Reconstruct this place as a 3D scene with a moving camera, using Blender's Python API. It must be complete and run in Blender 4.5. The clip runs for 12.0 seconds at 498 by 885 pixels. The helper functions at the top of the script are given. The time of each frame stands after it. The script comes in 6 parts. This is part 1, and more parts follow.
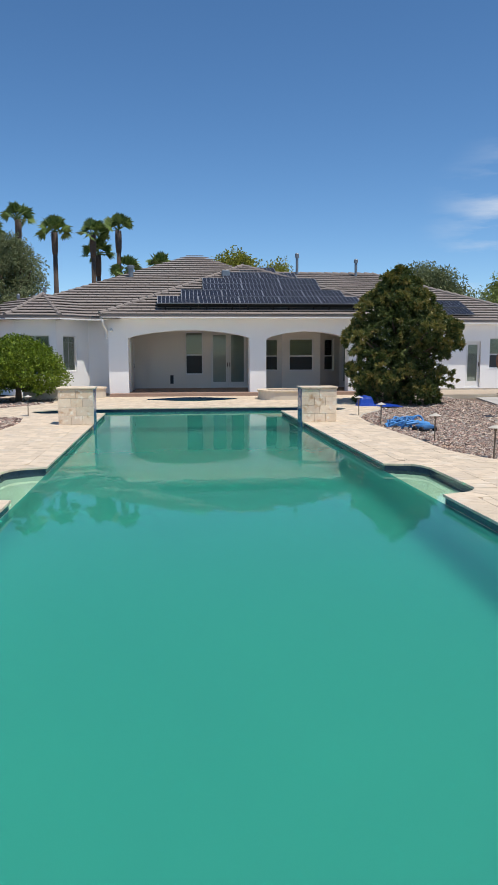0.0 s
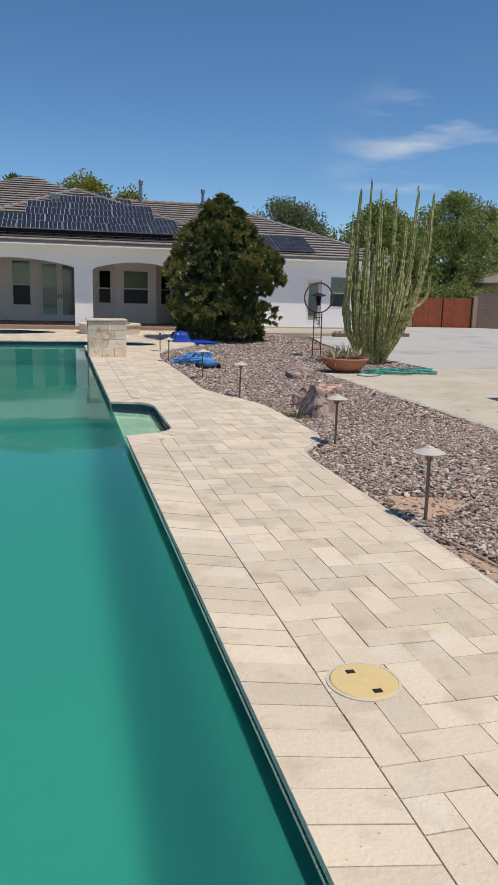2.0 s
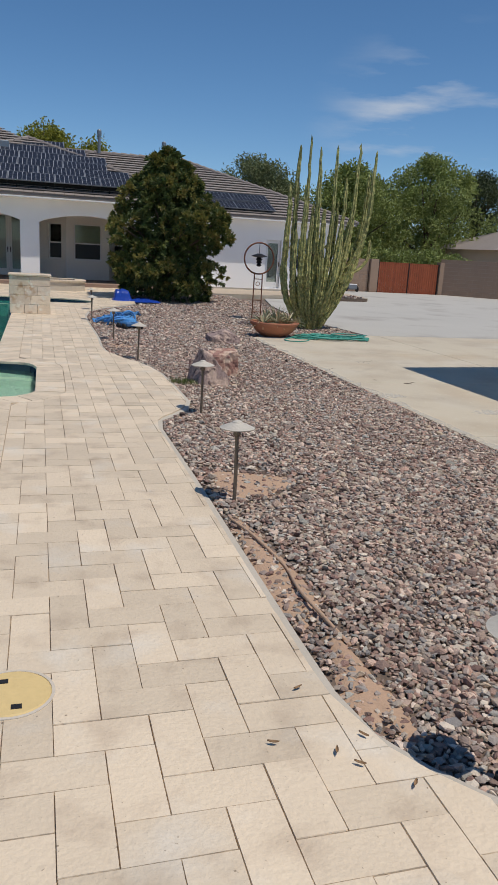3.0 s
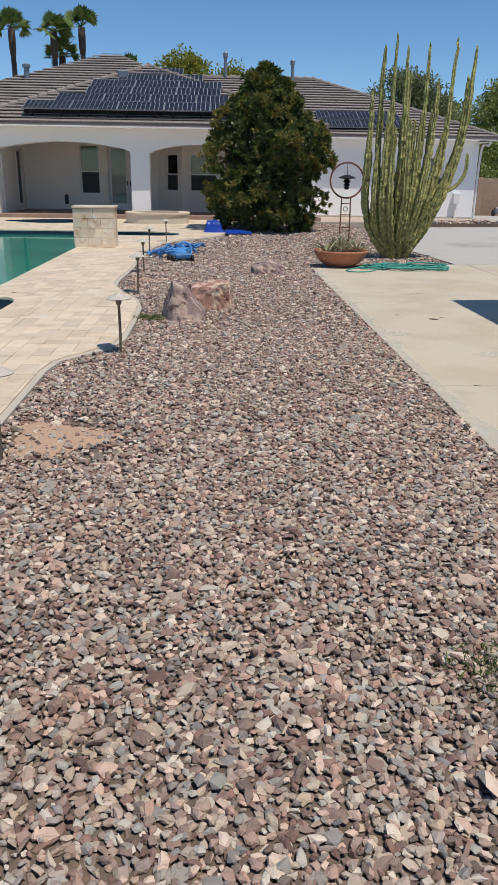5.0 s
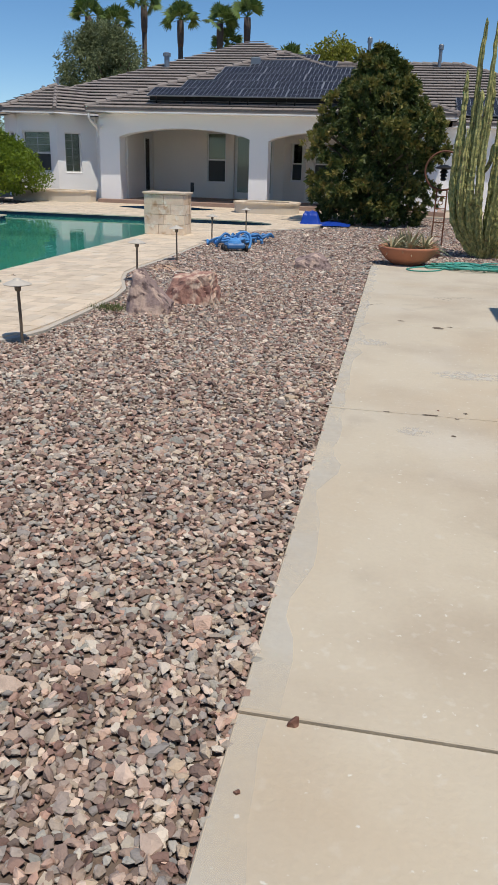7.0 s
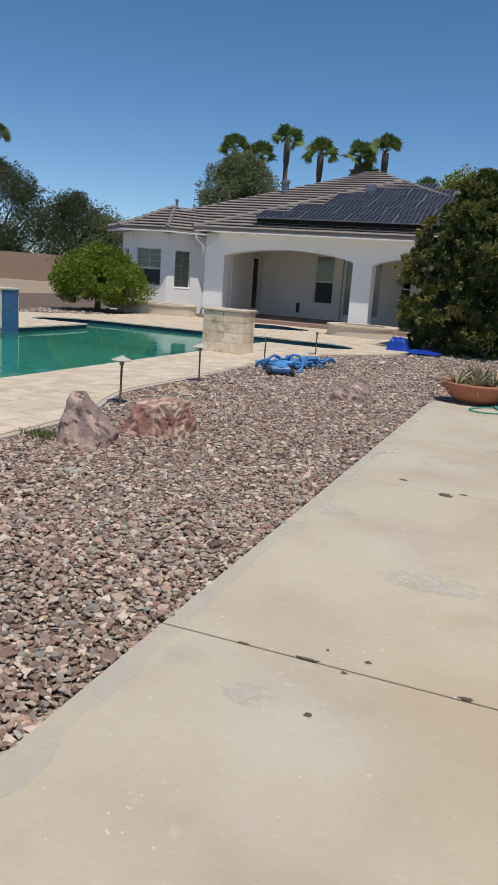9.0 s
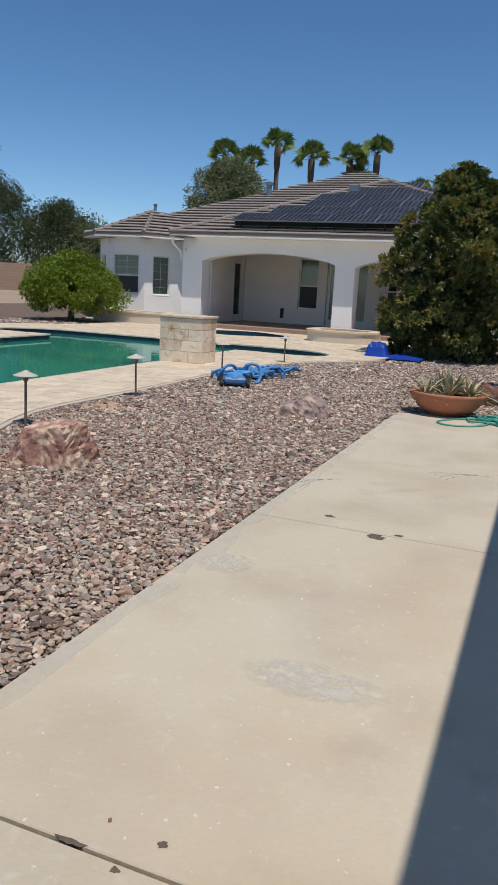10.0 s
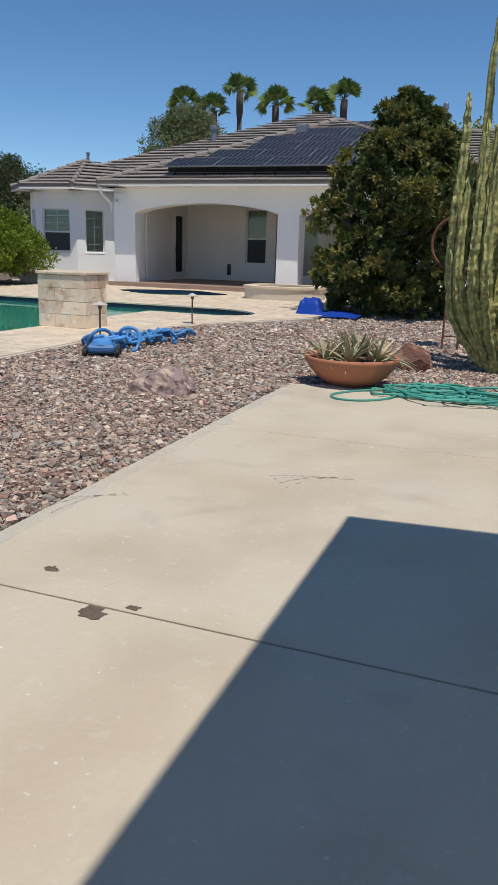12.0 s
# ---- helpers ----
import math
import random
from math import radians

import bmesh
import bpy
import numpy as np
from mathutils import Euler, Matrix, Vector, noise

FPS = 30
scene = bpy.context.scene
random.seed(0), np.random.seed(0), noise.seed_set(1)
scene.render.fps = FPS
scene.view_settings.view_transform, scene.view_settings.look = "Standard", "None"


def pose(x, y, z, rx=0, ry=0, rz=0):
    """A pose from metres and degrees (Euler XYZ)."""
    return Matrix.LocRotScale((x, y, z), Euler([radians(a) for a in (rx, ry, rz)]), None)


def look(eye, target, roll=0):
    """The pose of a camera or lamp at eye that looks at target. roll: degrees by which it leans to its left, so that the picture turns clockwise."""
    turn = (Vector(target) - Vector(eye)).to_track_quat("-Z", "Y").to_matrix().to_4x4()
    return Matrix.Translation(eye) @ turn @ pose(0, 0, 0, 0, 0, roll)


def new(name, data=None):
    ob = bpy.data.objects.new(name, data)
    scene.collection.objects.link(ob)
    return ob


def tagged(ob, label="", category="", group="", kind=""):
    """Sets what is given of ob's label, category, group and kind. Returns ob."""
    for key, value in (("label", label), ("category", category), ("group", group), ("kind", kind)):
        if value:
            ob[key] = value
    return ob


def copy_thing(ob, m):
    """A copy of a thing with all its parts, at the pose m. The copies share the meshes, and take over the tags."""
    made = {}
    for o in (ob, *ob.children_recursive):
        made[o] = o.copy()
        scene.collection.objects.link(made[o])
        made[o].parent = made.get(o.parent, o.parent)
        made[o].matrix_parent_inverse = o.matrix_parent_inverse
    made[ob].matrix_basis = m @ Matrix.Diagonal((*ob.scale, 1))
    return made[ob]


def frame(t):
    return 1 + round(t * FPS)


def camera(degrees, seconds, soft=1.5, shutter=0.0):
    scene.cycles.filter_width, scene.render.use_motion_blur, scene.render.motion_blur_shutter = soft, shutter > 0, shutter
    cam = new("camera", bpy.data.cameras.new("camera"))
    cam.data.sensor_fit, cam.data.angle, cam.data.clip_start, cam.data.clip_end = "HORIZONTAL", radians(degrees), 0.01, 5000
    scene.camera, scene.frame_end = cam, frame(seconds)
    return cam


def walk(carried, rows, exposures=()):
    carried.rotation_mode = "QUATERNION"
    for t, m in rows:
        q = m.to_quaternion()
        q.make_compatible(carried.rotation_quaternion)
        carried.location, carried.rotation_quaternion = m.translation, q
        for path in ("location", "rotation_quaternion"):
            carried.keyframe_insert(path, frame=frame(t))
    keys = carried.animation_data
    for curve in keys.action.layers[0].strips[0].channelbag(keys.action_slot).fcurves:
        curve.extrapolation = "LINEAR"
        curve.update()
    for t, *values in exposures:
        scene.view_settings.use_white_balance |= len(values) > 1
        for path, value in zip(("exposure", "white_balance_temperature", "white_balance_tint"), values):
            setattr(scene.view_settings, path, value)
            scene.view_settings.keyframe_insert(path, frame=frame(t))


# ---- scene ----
cam = camera(37.3, 12.0, 0.9)
PATH = [
    (0, (-1.624, 0.049, 1.629), (-1.415, 2.024, 1.388), -0.2),
    (0.5, (-1.05, 0.243, 1.6), (-0.95, 2.225, 1.354), 0.6),
    (1, (-0.477, 0.309, 1.568), (-0.391, 2.29, 1.303), 0.7),
    (1.5, (0.21, 0.367, 1.559), (0.6, 2.308, 1.275), 1.6),
    (2, (0.827, 0.478, 1.515), (1.32, 2.374, 1.114), 1.5),
    (2.5, (1.495, 0.526, 1.534), (2.044, 2.389, 1.056), 2.9),
    (3, (2.093, 0.573, 1.542), (2.632, 2.433, 1.043), 3.3),
    (3.5, (2.661, 0.698, 1.531), (3.135, 2.573, 1.021), 3.6),
    (3.7, (2.908, 0.809, 1.538), (3.34, 2.693, 1.024), 3.6),
    (5.3, (4.786, 1.205, 1.431), (4.756, 3.074, 0.721), -0.4),
    (5.5, (4.982, 1.263, 1.423), (4.897, 3.126, 0.702), -1.0),
    (6, (5.7, 1.387, 1.439), (5.876, 3.241, 0.711), 0.9),
    (6.5, (6.166, 1.684, 1.422), (6.187, 3.549, 0.699), 3.8),
    (7, (6.531, 2.109, 1.386), (6.199, 3.952, 0.683), 1.8),
    (7.2, (6.686, 2.28, 1.38), (6.258, 4.117, 0.715), 0.8),
    (8.8, (7.537, 3.918, 1.409), (6.849, 5.705, 0.831), 0.6),
    (9, (7.596, 4.186, 1.376), (6.898, 6.011, 0.95), 4.2),
    (9.5, (7.735, 4.82, 1.34), (7.031, 6.649, 0.939), 5.2),
    (10, (7.913, 5.446, 1.363), (7.201, 7.269, 0.954), 3.1),
    (10.5, (8.021, 6.026, 1.371), (7.244, 7.79, 0.839), 3.6),
    (11, (8.245, 6.583, 1.349), (7.453, 8.34, 0.812), 3.8),
    (11.5, (8.377, 7.167, 1.293), (7.687, 8.97, 0.771), 3.1),
    (12, (8.519, 7.663, 1.253), (7.849, 9.477, 0.743), 1.7),
]
walk(cam, [(t, look(eye, target, roll)) for t, eye, target, roll in PATH],
     [(0.0, 0.18), (1.0, 0.12), (1.7, 0.0), (3.5, -0.28), (5.5, 0.03), (7.0, -0.02), (9.0, -0.12), (12.0, 0.0)])

# ---- world, sun, exposure ----
SUN_WAY = Vector((-0.26, 0.28, -1.0)).normalized()
SUN_FROM = -SUN_WAY
world = bpy.data.worlds.new("sky")
scene.world = world
world.use_nodes = True
wt = world.node_tree
sky = wt.nodes.new("ShaderNodeTexSky")
sky.sky_type, sky.sun_disc = "NISHITA", False
sky.sun_elevation = math.asin(SUN_FROM.z)
sky.sun_rotation = math.atan2(SUN_FROM.x, SUN_FROM.y)
sky.altitude, sky.air_density, sky.dust_density, sky.ozone_density = 2500, 1.0, 0.0, 4.0
# thin high wisps of cloud mixed into the sky by direction
wc = wt.nodes.new("ShaderNodeTexCoord")
wm = wt.nodes.new("ShaderNodeMapping")
wm.inputs["Scale"].default_value = (3.0, 3.0, 15.0)
wm.inputs["Rotation"].default_value = (0.0, 0.22, 0.0)
wm.inputs["Location"].default_value = (0.0, 0.0, 1.1)
wn = wt.nodes.new("ShaderNodeTexNoise")
wn.inputs["Scale"].default_value, wn.inputs["Detail"].default_value, wn.inputs["Roughness"].default_value = 1.6, 7, 0.55
wr = wt.nodes.new("ShaderNodeValToRGB")
wr.color_ramp.elements[0].position, wr.color_ramp.elements[1].position = 0.50, 0.72
wr.color_ramp.elements[1].color = (0.8, 0.8, 0.8, 1)
wx = wt.nodes.new("ShaderNodeMix")
wx.data_type = "RGBA"
wx.inputs[7].default_value = (5.6, 6.0, 6.6, 1)
wt.links.new(wc.outputs["Generated"], wm.inputs["Vector"])
wt.links.new(wm.outputs["Vector"], wn.inputs["Vector"])
wt.links.new(wn.outputs["Fac"], wr.inputs["Fac"])
# one bank of cloud low over the driveway
wd = wt.nodes.new("ShaderNodeVectorMath")
wd.operation = "DISTANCE"
wd.inputs[1].default_value = Vector((0.46, 0.87, 0.13)).normalized()
we = wt.nodes.new("ShaderNodeMapRange")
we.interpolation_type = "SMOOTHSTEP"
we.inputs["From Min"].default_value, we.inputs["From Max"].default_value = 0.17, 0.05
wt.links.new(wc.outputs["Generated"], wd.inputs[0])
wt.links.new(wd.outputs["Value"], we.inputs["Value"])
wg = wt.nodes.new("ShaderNodeMath")
wg.operation = "MULTIPLY"
wt.links.new(wr.outputs["Color"], wg.inputs[0])
wt.links.new(we.outputs["Result"], wg.inputs[1])
wt.links.new(wg.outputs[0], wx.inputs[0])
tint = wt.nodes.new("ShaderNodeHueSaturation")
tint.inputs["Saturation"].default_value = 1.14
tint.inputs["Hue"].default_value = 0.497
wt.links.new(sky.outputs["Color"], tint.inputs["Color"])
wt.links.new(tint.outputs["Color"], wx.inputs[6])
background = wt.nodes["Background"]
background.inputs["Strength"].default_value = 0.116
wt.links.new(wx.outputs[2], background.inputs["Color"])

sun_data = bpy.data.lights.new("sun", "SUN")
sun_data.energy, sun_data.angle, sun_data.color = 3.7, radians(0.53), (1.0, 0.932, 0.83)
sun = new("sun", sun_data)
sun.matrix_world = look((30, -30, 80), Vector((30, -30, 80)) + SUN_WAY)


# ---- materials ----
def material(name, rgb, rough=0.8, metal=0.0, var=0.12, scale=3.0, fine=60.0, bump=0.15, bump_scale=None, island=0.0, obj=0.0,
             dark=None, spec=0.4, rnd=None, stain=None):
    """A surface with two scales of variation, fine relief and optional random tone per piece."""
    m = bpy.data.materials.new(name)
    m.use_nodes = True
    nt = m.node_tree
    b = nt.nodes["Principled BSDF"]
    b.inputs["Roughness"].default_value, b.inputs["Metallic"].default_value = rough, metal
    b.inputs["Specular IOR Level"].default_value = spec
    tc = nt.nodes.new("ShaderNodeTexCoord")
    geo = nt.nodes.new("ShaderNodeNewGeometry")

    def noise_node(s, detail):
        n = nt.nodes.new("ShaderNodeTexNoise")
        n.inputs["Scale"].default_value, n.inputs["Detail"].default_value = s, detail
        nt.links.new(geo.outputs["Position"], n.inputs["Vector"])
        return n.outputs["Fac"]

    big, small = noise_node(scale, 4), noise_node(fine, 3)

    def math_node(op, a, c):
        n = nt.nodes.new("ShaderNodeMath")
        n.operation = op
        for k, v in enumerate((a, c)):
            if isinstance(v, (int, float)):
                n.inputs[k].default_value = v
            else:
                nt.links.new(v, n.inputs[k])
        return n.outputs[0]

    value = math_node("ADD", math_node("MULTIPLY", math_node("SUBTRACT", big, 0.5), var * 2.2),
                      math_node("MULTIPLY", math_node("SUBTRACT", small, 0.5), var * 1.5))
    if island:
        value = math_node("ADD", value, math_node("MULTIPLY", math_node("SUBTRACT", geo.outputs["Random Per Island"], 0.5), island))
    info = nt.nodes.new("ShaderNodeObjectInfo")
    if obj:
        value = math_node("ADD", value, math_node("MULTIPLY", math_node("SUBTRACT", info.outputs["Random"], 0.5), obj))
    value = math_node("ADD", value, 1.0)
    if rnd:
        ramp = nt.nodes.new("ShaderNodeValToRGB")
        ramp.color_ramp.interpolation = "LINEAR"
        while len(ramp.color_ramp.elements) < len(rnd):
            ramp.color_ramp.elements.new(0.5)
        for k, c in enumerate(rnd):
            e = ramp.color_ramp.elements[k]
            e.position, e.color = k / (len(rnd) - 1), (*c, 1)
        nt.links.new(geo.outputs["Random Per Island"] if island else info.outputs["Random"] if obj else big, ramp.inputs["Fac"])
        base = ramp.outputs["Color"]
    else:
        c = nt.nodes.new("ShaderNodeRGB")
        c.outputs[0].default_value = (*rgb, 1)
        base = c.outputs[0]
    for stain in ([] if not stain else stain if isinstance(stain, list) else [stain]):
        sn = nt.nodes.new("ShaderNodeValToRGB")
        sn.color_ramp.elements[0].position, sn.color_ramp.elements[1].position = stain[1], stain[2]
        nt.links.new(noise_node(stain[3], 6), sn.inputs["Fac"])
        mx = nt.nodes.new("ShaderNodeMix")
        mx.data_type = "RGBA"
        mx.inputs[7].default_value = (*stain[0], 1)
        nt.links.new(sn.outputs["Color"], mx.inputs[0])
        nt.links.new(base, mx.inputs[6])
        base = mx.outputs[2]
    vm = nt.nodes.new("ShaderNodeVectorMath")
    vm.operation = "SCALE"
    nt.links.new(base, vm.inputs[0])
    nt.links.new(value, vm.inputs["Scale"])
    nt.links.new(vm.outputs[0], b.inputs["Base Color"])
    if bump:
        bn = nt.nodes.new("ShaderNodeBump")
        bn.inputs["Strength"].default_value, bn.inputs["Distance"].default_value = bump, 0.02
        nt.links.new(noise_node(bump_scale or fine, 4), bn.inputs["Height"])
        nt.links.new(bn.outputs["Normal"], b.inputs["Normal"])
    return m


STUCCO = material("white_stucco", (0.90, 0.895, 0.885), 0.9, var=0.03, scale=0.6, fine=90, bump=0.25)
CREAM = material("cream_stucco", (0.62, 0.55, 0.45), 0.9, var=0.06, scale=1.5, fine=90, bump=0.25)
# White stucco warmed and dimmed: ground bounce under the arcade put into its colour.
STUCCO_BOUNCE = material("bounce_tinted_stucco", (0.80, 0.76, 0.70), 0.9, var=0.04, scale=0.8, fine=90, bump=0.25)
TRIM = material("white_trim_paint", (0.78, 0.77, 0.75), 0.55, var=0.03, bump=0.05)
ROOF = material("brown_concrete_roof_tile", (0.27, 0.232, 0.208), 0.85, var=0.12, scale=0.8, fine=40, island=0.10, bump=0.3)
ROOF_EDGE = material("dark_roof_underlay", (0.05, 0.042, 0.038), 0.9, var=0.1)
TRAV = material("travertine", (0.69, 0.568, 0.422), 0.65, var=0.09, scale=2.2, fine=35, obj=0.22, bump=0.3, bump_scale=55,
                stain=[((0.52, 0.41, 0.30), 0.52, 0.78, 5.0), ((0.70, 0.62, 0.51), 0.55, 0.75, 3.0), ((0.30, 0.23, 0.16), 0.69, 0.74, 55.0)])
TRAV_MORTAR = material("sand_joint", (0.47, 0.385, 0.295), 0.95, var=0.12, scale=6, bump=0.3)
TRAV_FAR = material("travertine_far", (0.69, 0.568, 0.422), 0.65, var=0.09, scale=2.2, fine=35, island=0.22, bump=0.3, bump_scale=55,
                    stain=[((0.52, 0.41, 0.30), 0.52, 0.78, 5.0), ((0.70, 0.62, 0.51), 0.55, 0.75, 3.0), ((0.30, 0.23, 0.16), 0.69, 0.74, 55.0)])
TRAV_BLOCK = material("split_travertine_block", (0.58, 0.47, 0.35), 0.75, var=0.13, scale=7, fine=50, obj=0.25, bump=0.25,
                      rnd=[(0.80, 0.69, 0.53), (0.60, 0.43, 0.28), (0.80, 0.64, 0.46), (0.66, 0.54, 0.42), (0.82, 0.70, 0.53), (0.66, 0.49, 0.33), (0.74, 0.63, 0.49)],
                      stain=[((0.52, 0.34, 0.20), 0.56, 0.72, 6.0), ((0.80, 0.74, 0.62), 0.55, 0.7, 9.0)])
CONCRETE = material("pale_concrete", (0.55, 0.484, 0.377), 0.85, var=0.06, scale=0.7, fine=45, obj=0.05, bump=0.15,
                    stain=[((0.46, 0.39, 0.30), 0.46, 0.72, 1.3), ((0.57, 0.52, 0.44), 0.56, 0.80, 0.8), ((0.60, 0.56, 0.48), 0.60, 0.85, 17.0),
                           ((0.40, 0.345, 0.275), 0.62, 0.90, 3.1), ((0.50, 0.405, 0.29), 0.52, 0.78, 0.75), ((0.66, 0.63, 0.56), 0.675, 0.74, 30.0)])
DRIVE = material("grey_concrete_drive", (0.47, 0.45, 0.41), 0.88, var=0.07, scale=0.5, fine=40, bump=0.2,
                 stain=((0.33, 0.30, 0.27), 0.55, 0.75, 0.6))
PALE = material("pale_trowelled_concrete", (0.66, 0.635, 0.57), 0.85, var=0.06, scale=2.5, fine=50, bump=0.15)


def worn(m, cover, scale, low, high, round_off):
    """Lets the surface below show through a thin patchy deposit."""
    nt = m.node_tree
    b, out = nt.nodes["Principled BSDF"], nt.nodes["Material Output"]
    tr, mx = nt.nodes.new("ShaderNodeBsdfTransparent"), nt.nodes.new("ShaderNodeMixShader")
    tc, no, rp = nt.nodes.new("ShaderNodeTexCoord"), nt.nodes.new("ShaderNodeTexNoise"), nt.nodes.new("ShaderNodeMapRange")
    no.inputs["Scale"].default_value, no.inputs["Detail"].default_value = scale, 5
    nt.links.new(tc.outputs["Object"], no.inputs["Vector"])
    rp.inputs["From Min"].default_value, rp.inputs["From Max"].default_value = low, high
    rp.inputs["To Max"].default_value = cover
    nt.links.new(no.outputs["Fac"], rp.inputs["Value"])
    fac = rp.outputs[0]
    if round_off:
        di, fade, mu = nt.nodes.new("ShaderNodeVectorMath"), nt.nodes.new("ShaderNodeMapRange"), nt.nodes.new("ShaderNodeMath")
        di.operation, mu.operation = "DISTANCE", "MULTIPLY"
        flat = nt.nodes.new("ShaderNodeVectorMath")
        flat.operation = "MULTIPLY"
        flat.inputs[1].default_value = (1, 1, 0)
        nt.links.new(tc.outputs["Generated"], flat.inputs[0])
        nt.links.new(flat.outputs[0], di.inputs[0])
        di.inputs[1].default_value = (0.5, 0.5, 0)
        nt.links.new(di.outputs["Value"], fade.inputs["Value"])
        fade.inputs["From Min"].default_value, fade.inputs["From Max"].default_value = 0.48, 0.26
        nt.links.new(fade.outputs[0], mu.inputs[0])
        nt.links.new(fac, mu.inputs[1])
        fac = mu.outputs[0]
    nt.links.new(fac, mx.inputs[0])
    nt.links.new(tr.outputs[0], mx.inputs[1])
    nt.links.new(b.outputs[0], mx.inputs[2])
    nt.links.new(mx.outputs[0], out.inputs["Surface"])
    return m


worn(PALE, 0.55, 3, 0.28, 0.66, False)
DEPOSIT = worn(material("pale_mineral_deposit", (0.64, 0.61, 0.55), 0.85, var=0.06, scale=2.5, fine=50, bump=0.15), 0.7, 15, 0.38, 0.58, True)
KERB = material("grey_concrete_band", (0.50, 0.45, 0.38), 0.9, var=0.1, scale=3, bump=0.3)
SOIL = material("gravel_bed", (0.15, 0.112, 0.088), 0.95, var=0.25, scale=1.2, fine=30, bump=0.9, bump_scale=28,
                stain=((0.24, 0.165, 0.115), 0.50, 0.75, 26.0))
SAND = material("bare_dirt", (0.47, 0.315, 0.215), 0.95, var=0.15, scale=3, fine=60, bump=0.4)
DESERT = material("desert_ground", (0.36, 0.28, 0.21), 0.95, var=0.2, scale=0.15, fine=4, bump=0.4)
STONES = material("gravel_stone", (0.4, 0.3, 0.28), 0.85, var=0.16, scale=45, fine=160, island=0.55, bump=0.4,
                  rnd=[(0.20, 0.125, 0.105), (0.42, 0.255, 0.205), (0.33, 0.235, 0.19), (0.56, 0.405, 0.315), (0.21, 0.16, 0.135), (0.47, 0.315, 0.25),
                       (0.66, 0.55, 0.435), (0.30, 0.215, 0.18), (0.42, 0.36, 0.315), (0.24, 0.225, 0.215), (0.52, 0.40, 0.285), (0.36, 0.35, 0.315), (0.68, 0.58, 0.47), (0.13, 0.095, 0.08), (0.46, 0.29, 0.225), (0.25, 0.245, 0.215), (0.52, 0.36, 0.28), (0.58, 0.475, 0.39)])
ROCK = material("red_rock", (0.40, 0.22, 0.17), 0.85, var=0.3, scale=5, fine=40, bump=0.8, bump_scale=18,
                stain=[((0.62, 0.47, 0.36), 0.46, 0.58, 5.0), ((0.24, 0.12, 0.10), 0.56, 0.66, 9.0)])
ROCK_GREY = material("grey_pink_rock", (0.30, 0.22, 0.20), 0.85, var=0.3, scale=6, fine=40, bump=0.8, bump_scale=18,
                     stain=[((0.50, 0.37, 0.30), 0.5, 0.58, 5.0), ((0.13, 0.09, 0.085), 0.55, 0.64, 11.0)])
ROCK_DARK = material("dark_red_rock", (0.15, 0.07, 0.05), 0.8, var=0.3, scale=6, fine=40, bump=0.8, bump_scale=18,
                     stain=((0.30, 0.17, 0.12), 0.5, 0.62, 6.0))
TILE = material("dark_blue_pool_tile", (0.018, 0.04, 0.075), 0.15, var=0.4, scale=9, fine=30, bump=0.05, obj=0.5, spec=0.5)
PILLAR_TILE = material("blue_glass_mosaic", (0.045, 0.14, 0.29), 0.2, var=0.45, scale=22, fine=60, bump=0.06, spec=0.5)
PLASTER = material("pool_plaster", (0.50, 0.66, 0.60), 0.7, var=0.05)
SEAT_PLASTER = material("pale_seat_plaster", (0.66, 0.70, 0.62), 0.7, var=0.05)
TERRACOTTA = material("terracotta", (0.42, 0.17, 0.095), 0.75, var=0.12, scale=7, bump=0.15)
RUST = material("rusty_steel", (0.20, 0.085, 0.05), 0.7, metal=0.2, var=0.3, scale=15, bump=0.2)
DARK_METAL = material("dark_metal", (0.03, 0.028, 0.028), 0.5, metal=0.6, var=0.1)
LAMP_METAL = material("pale_bronze_cap", (0.58, 0.53, 0.45), 0.5, metal=0.1, var=0.1)
POLE_METAL = material("weathered_bronze_post", (0.20, 0.16, 0.12), 0.55, metal=0.5, var=0.2)
VENT = material("galvanised_vent", (0.22, 0.25, 0.28), 0.5, metal=0.6, var=0.1)
BLUE_HOSE = material("blue_hose", (0.075, 0.25, 0.54), 0.4, var=0.2, scale=14, obj=0.5)
BLUE_DARK = material("blue_plastic", (0.05, 0.16, 0.36), 0.35, var=0.1)
BLACK = material("black_rubber", (0.015, 0.015, 0.016), 0.6, var=0.1)
GREEN_HOSE = material("green_hose", (0.055, 0.27, 0.215), 0.4, var=0.25, scale=8, obj=0.7)
TARP = material("blue_tarp", (0.012, 0.055, 0.36), 0.35, var=0.12, scale=9, bump=0.3, bump_scale=14)
CACTUS = material("cactus_skin", (0.26, 0.275, 0.10), 0.6, var=0.35, scale=9, fine=40, bump=0.4, obj=0.3, stain=[((0.50, 0.46, 0.18), 0.45, 0.60, 17.0), ((0.19, 0.14, 0.07), 0.58, 0.70, 13.0)])
BARK = material("bark", (0.13, 0.095, 0.065), 0.95, var=0.3, scale=8, bump=0.8)
PALM_BARK = material("palm_bark", (0.10, 0.075, 0.06), 0.95, var=0.3, scale=4, bump=0.8)
WOOD = material("red_stained_wood", (0.30, 0.075, 0.03), 0.6, var=0.25, scale=4, obj=0.25, bump=0.2)
BLOCK = material("tan_block_wall", (0.36, 0.25, 0.18), 0.95, var=0.08, scale=1.2, fine=30, obj=0.08, island=0.06, bump=0.4)
BLIND = material("ivory_blind", (0.66, 0.68, 0.52), 0.6, var=0.04)
SCREEN = material("dark_insect_screen", (0.05, 0.055, 0.057), 0.7, var=0.08)
DARK_ROOM = material("dim_room_wall", (0.25, 0.23, 0.2), 0.9, var=0.05)
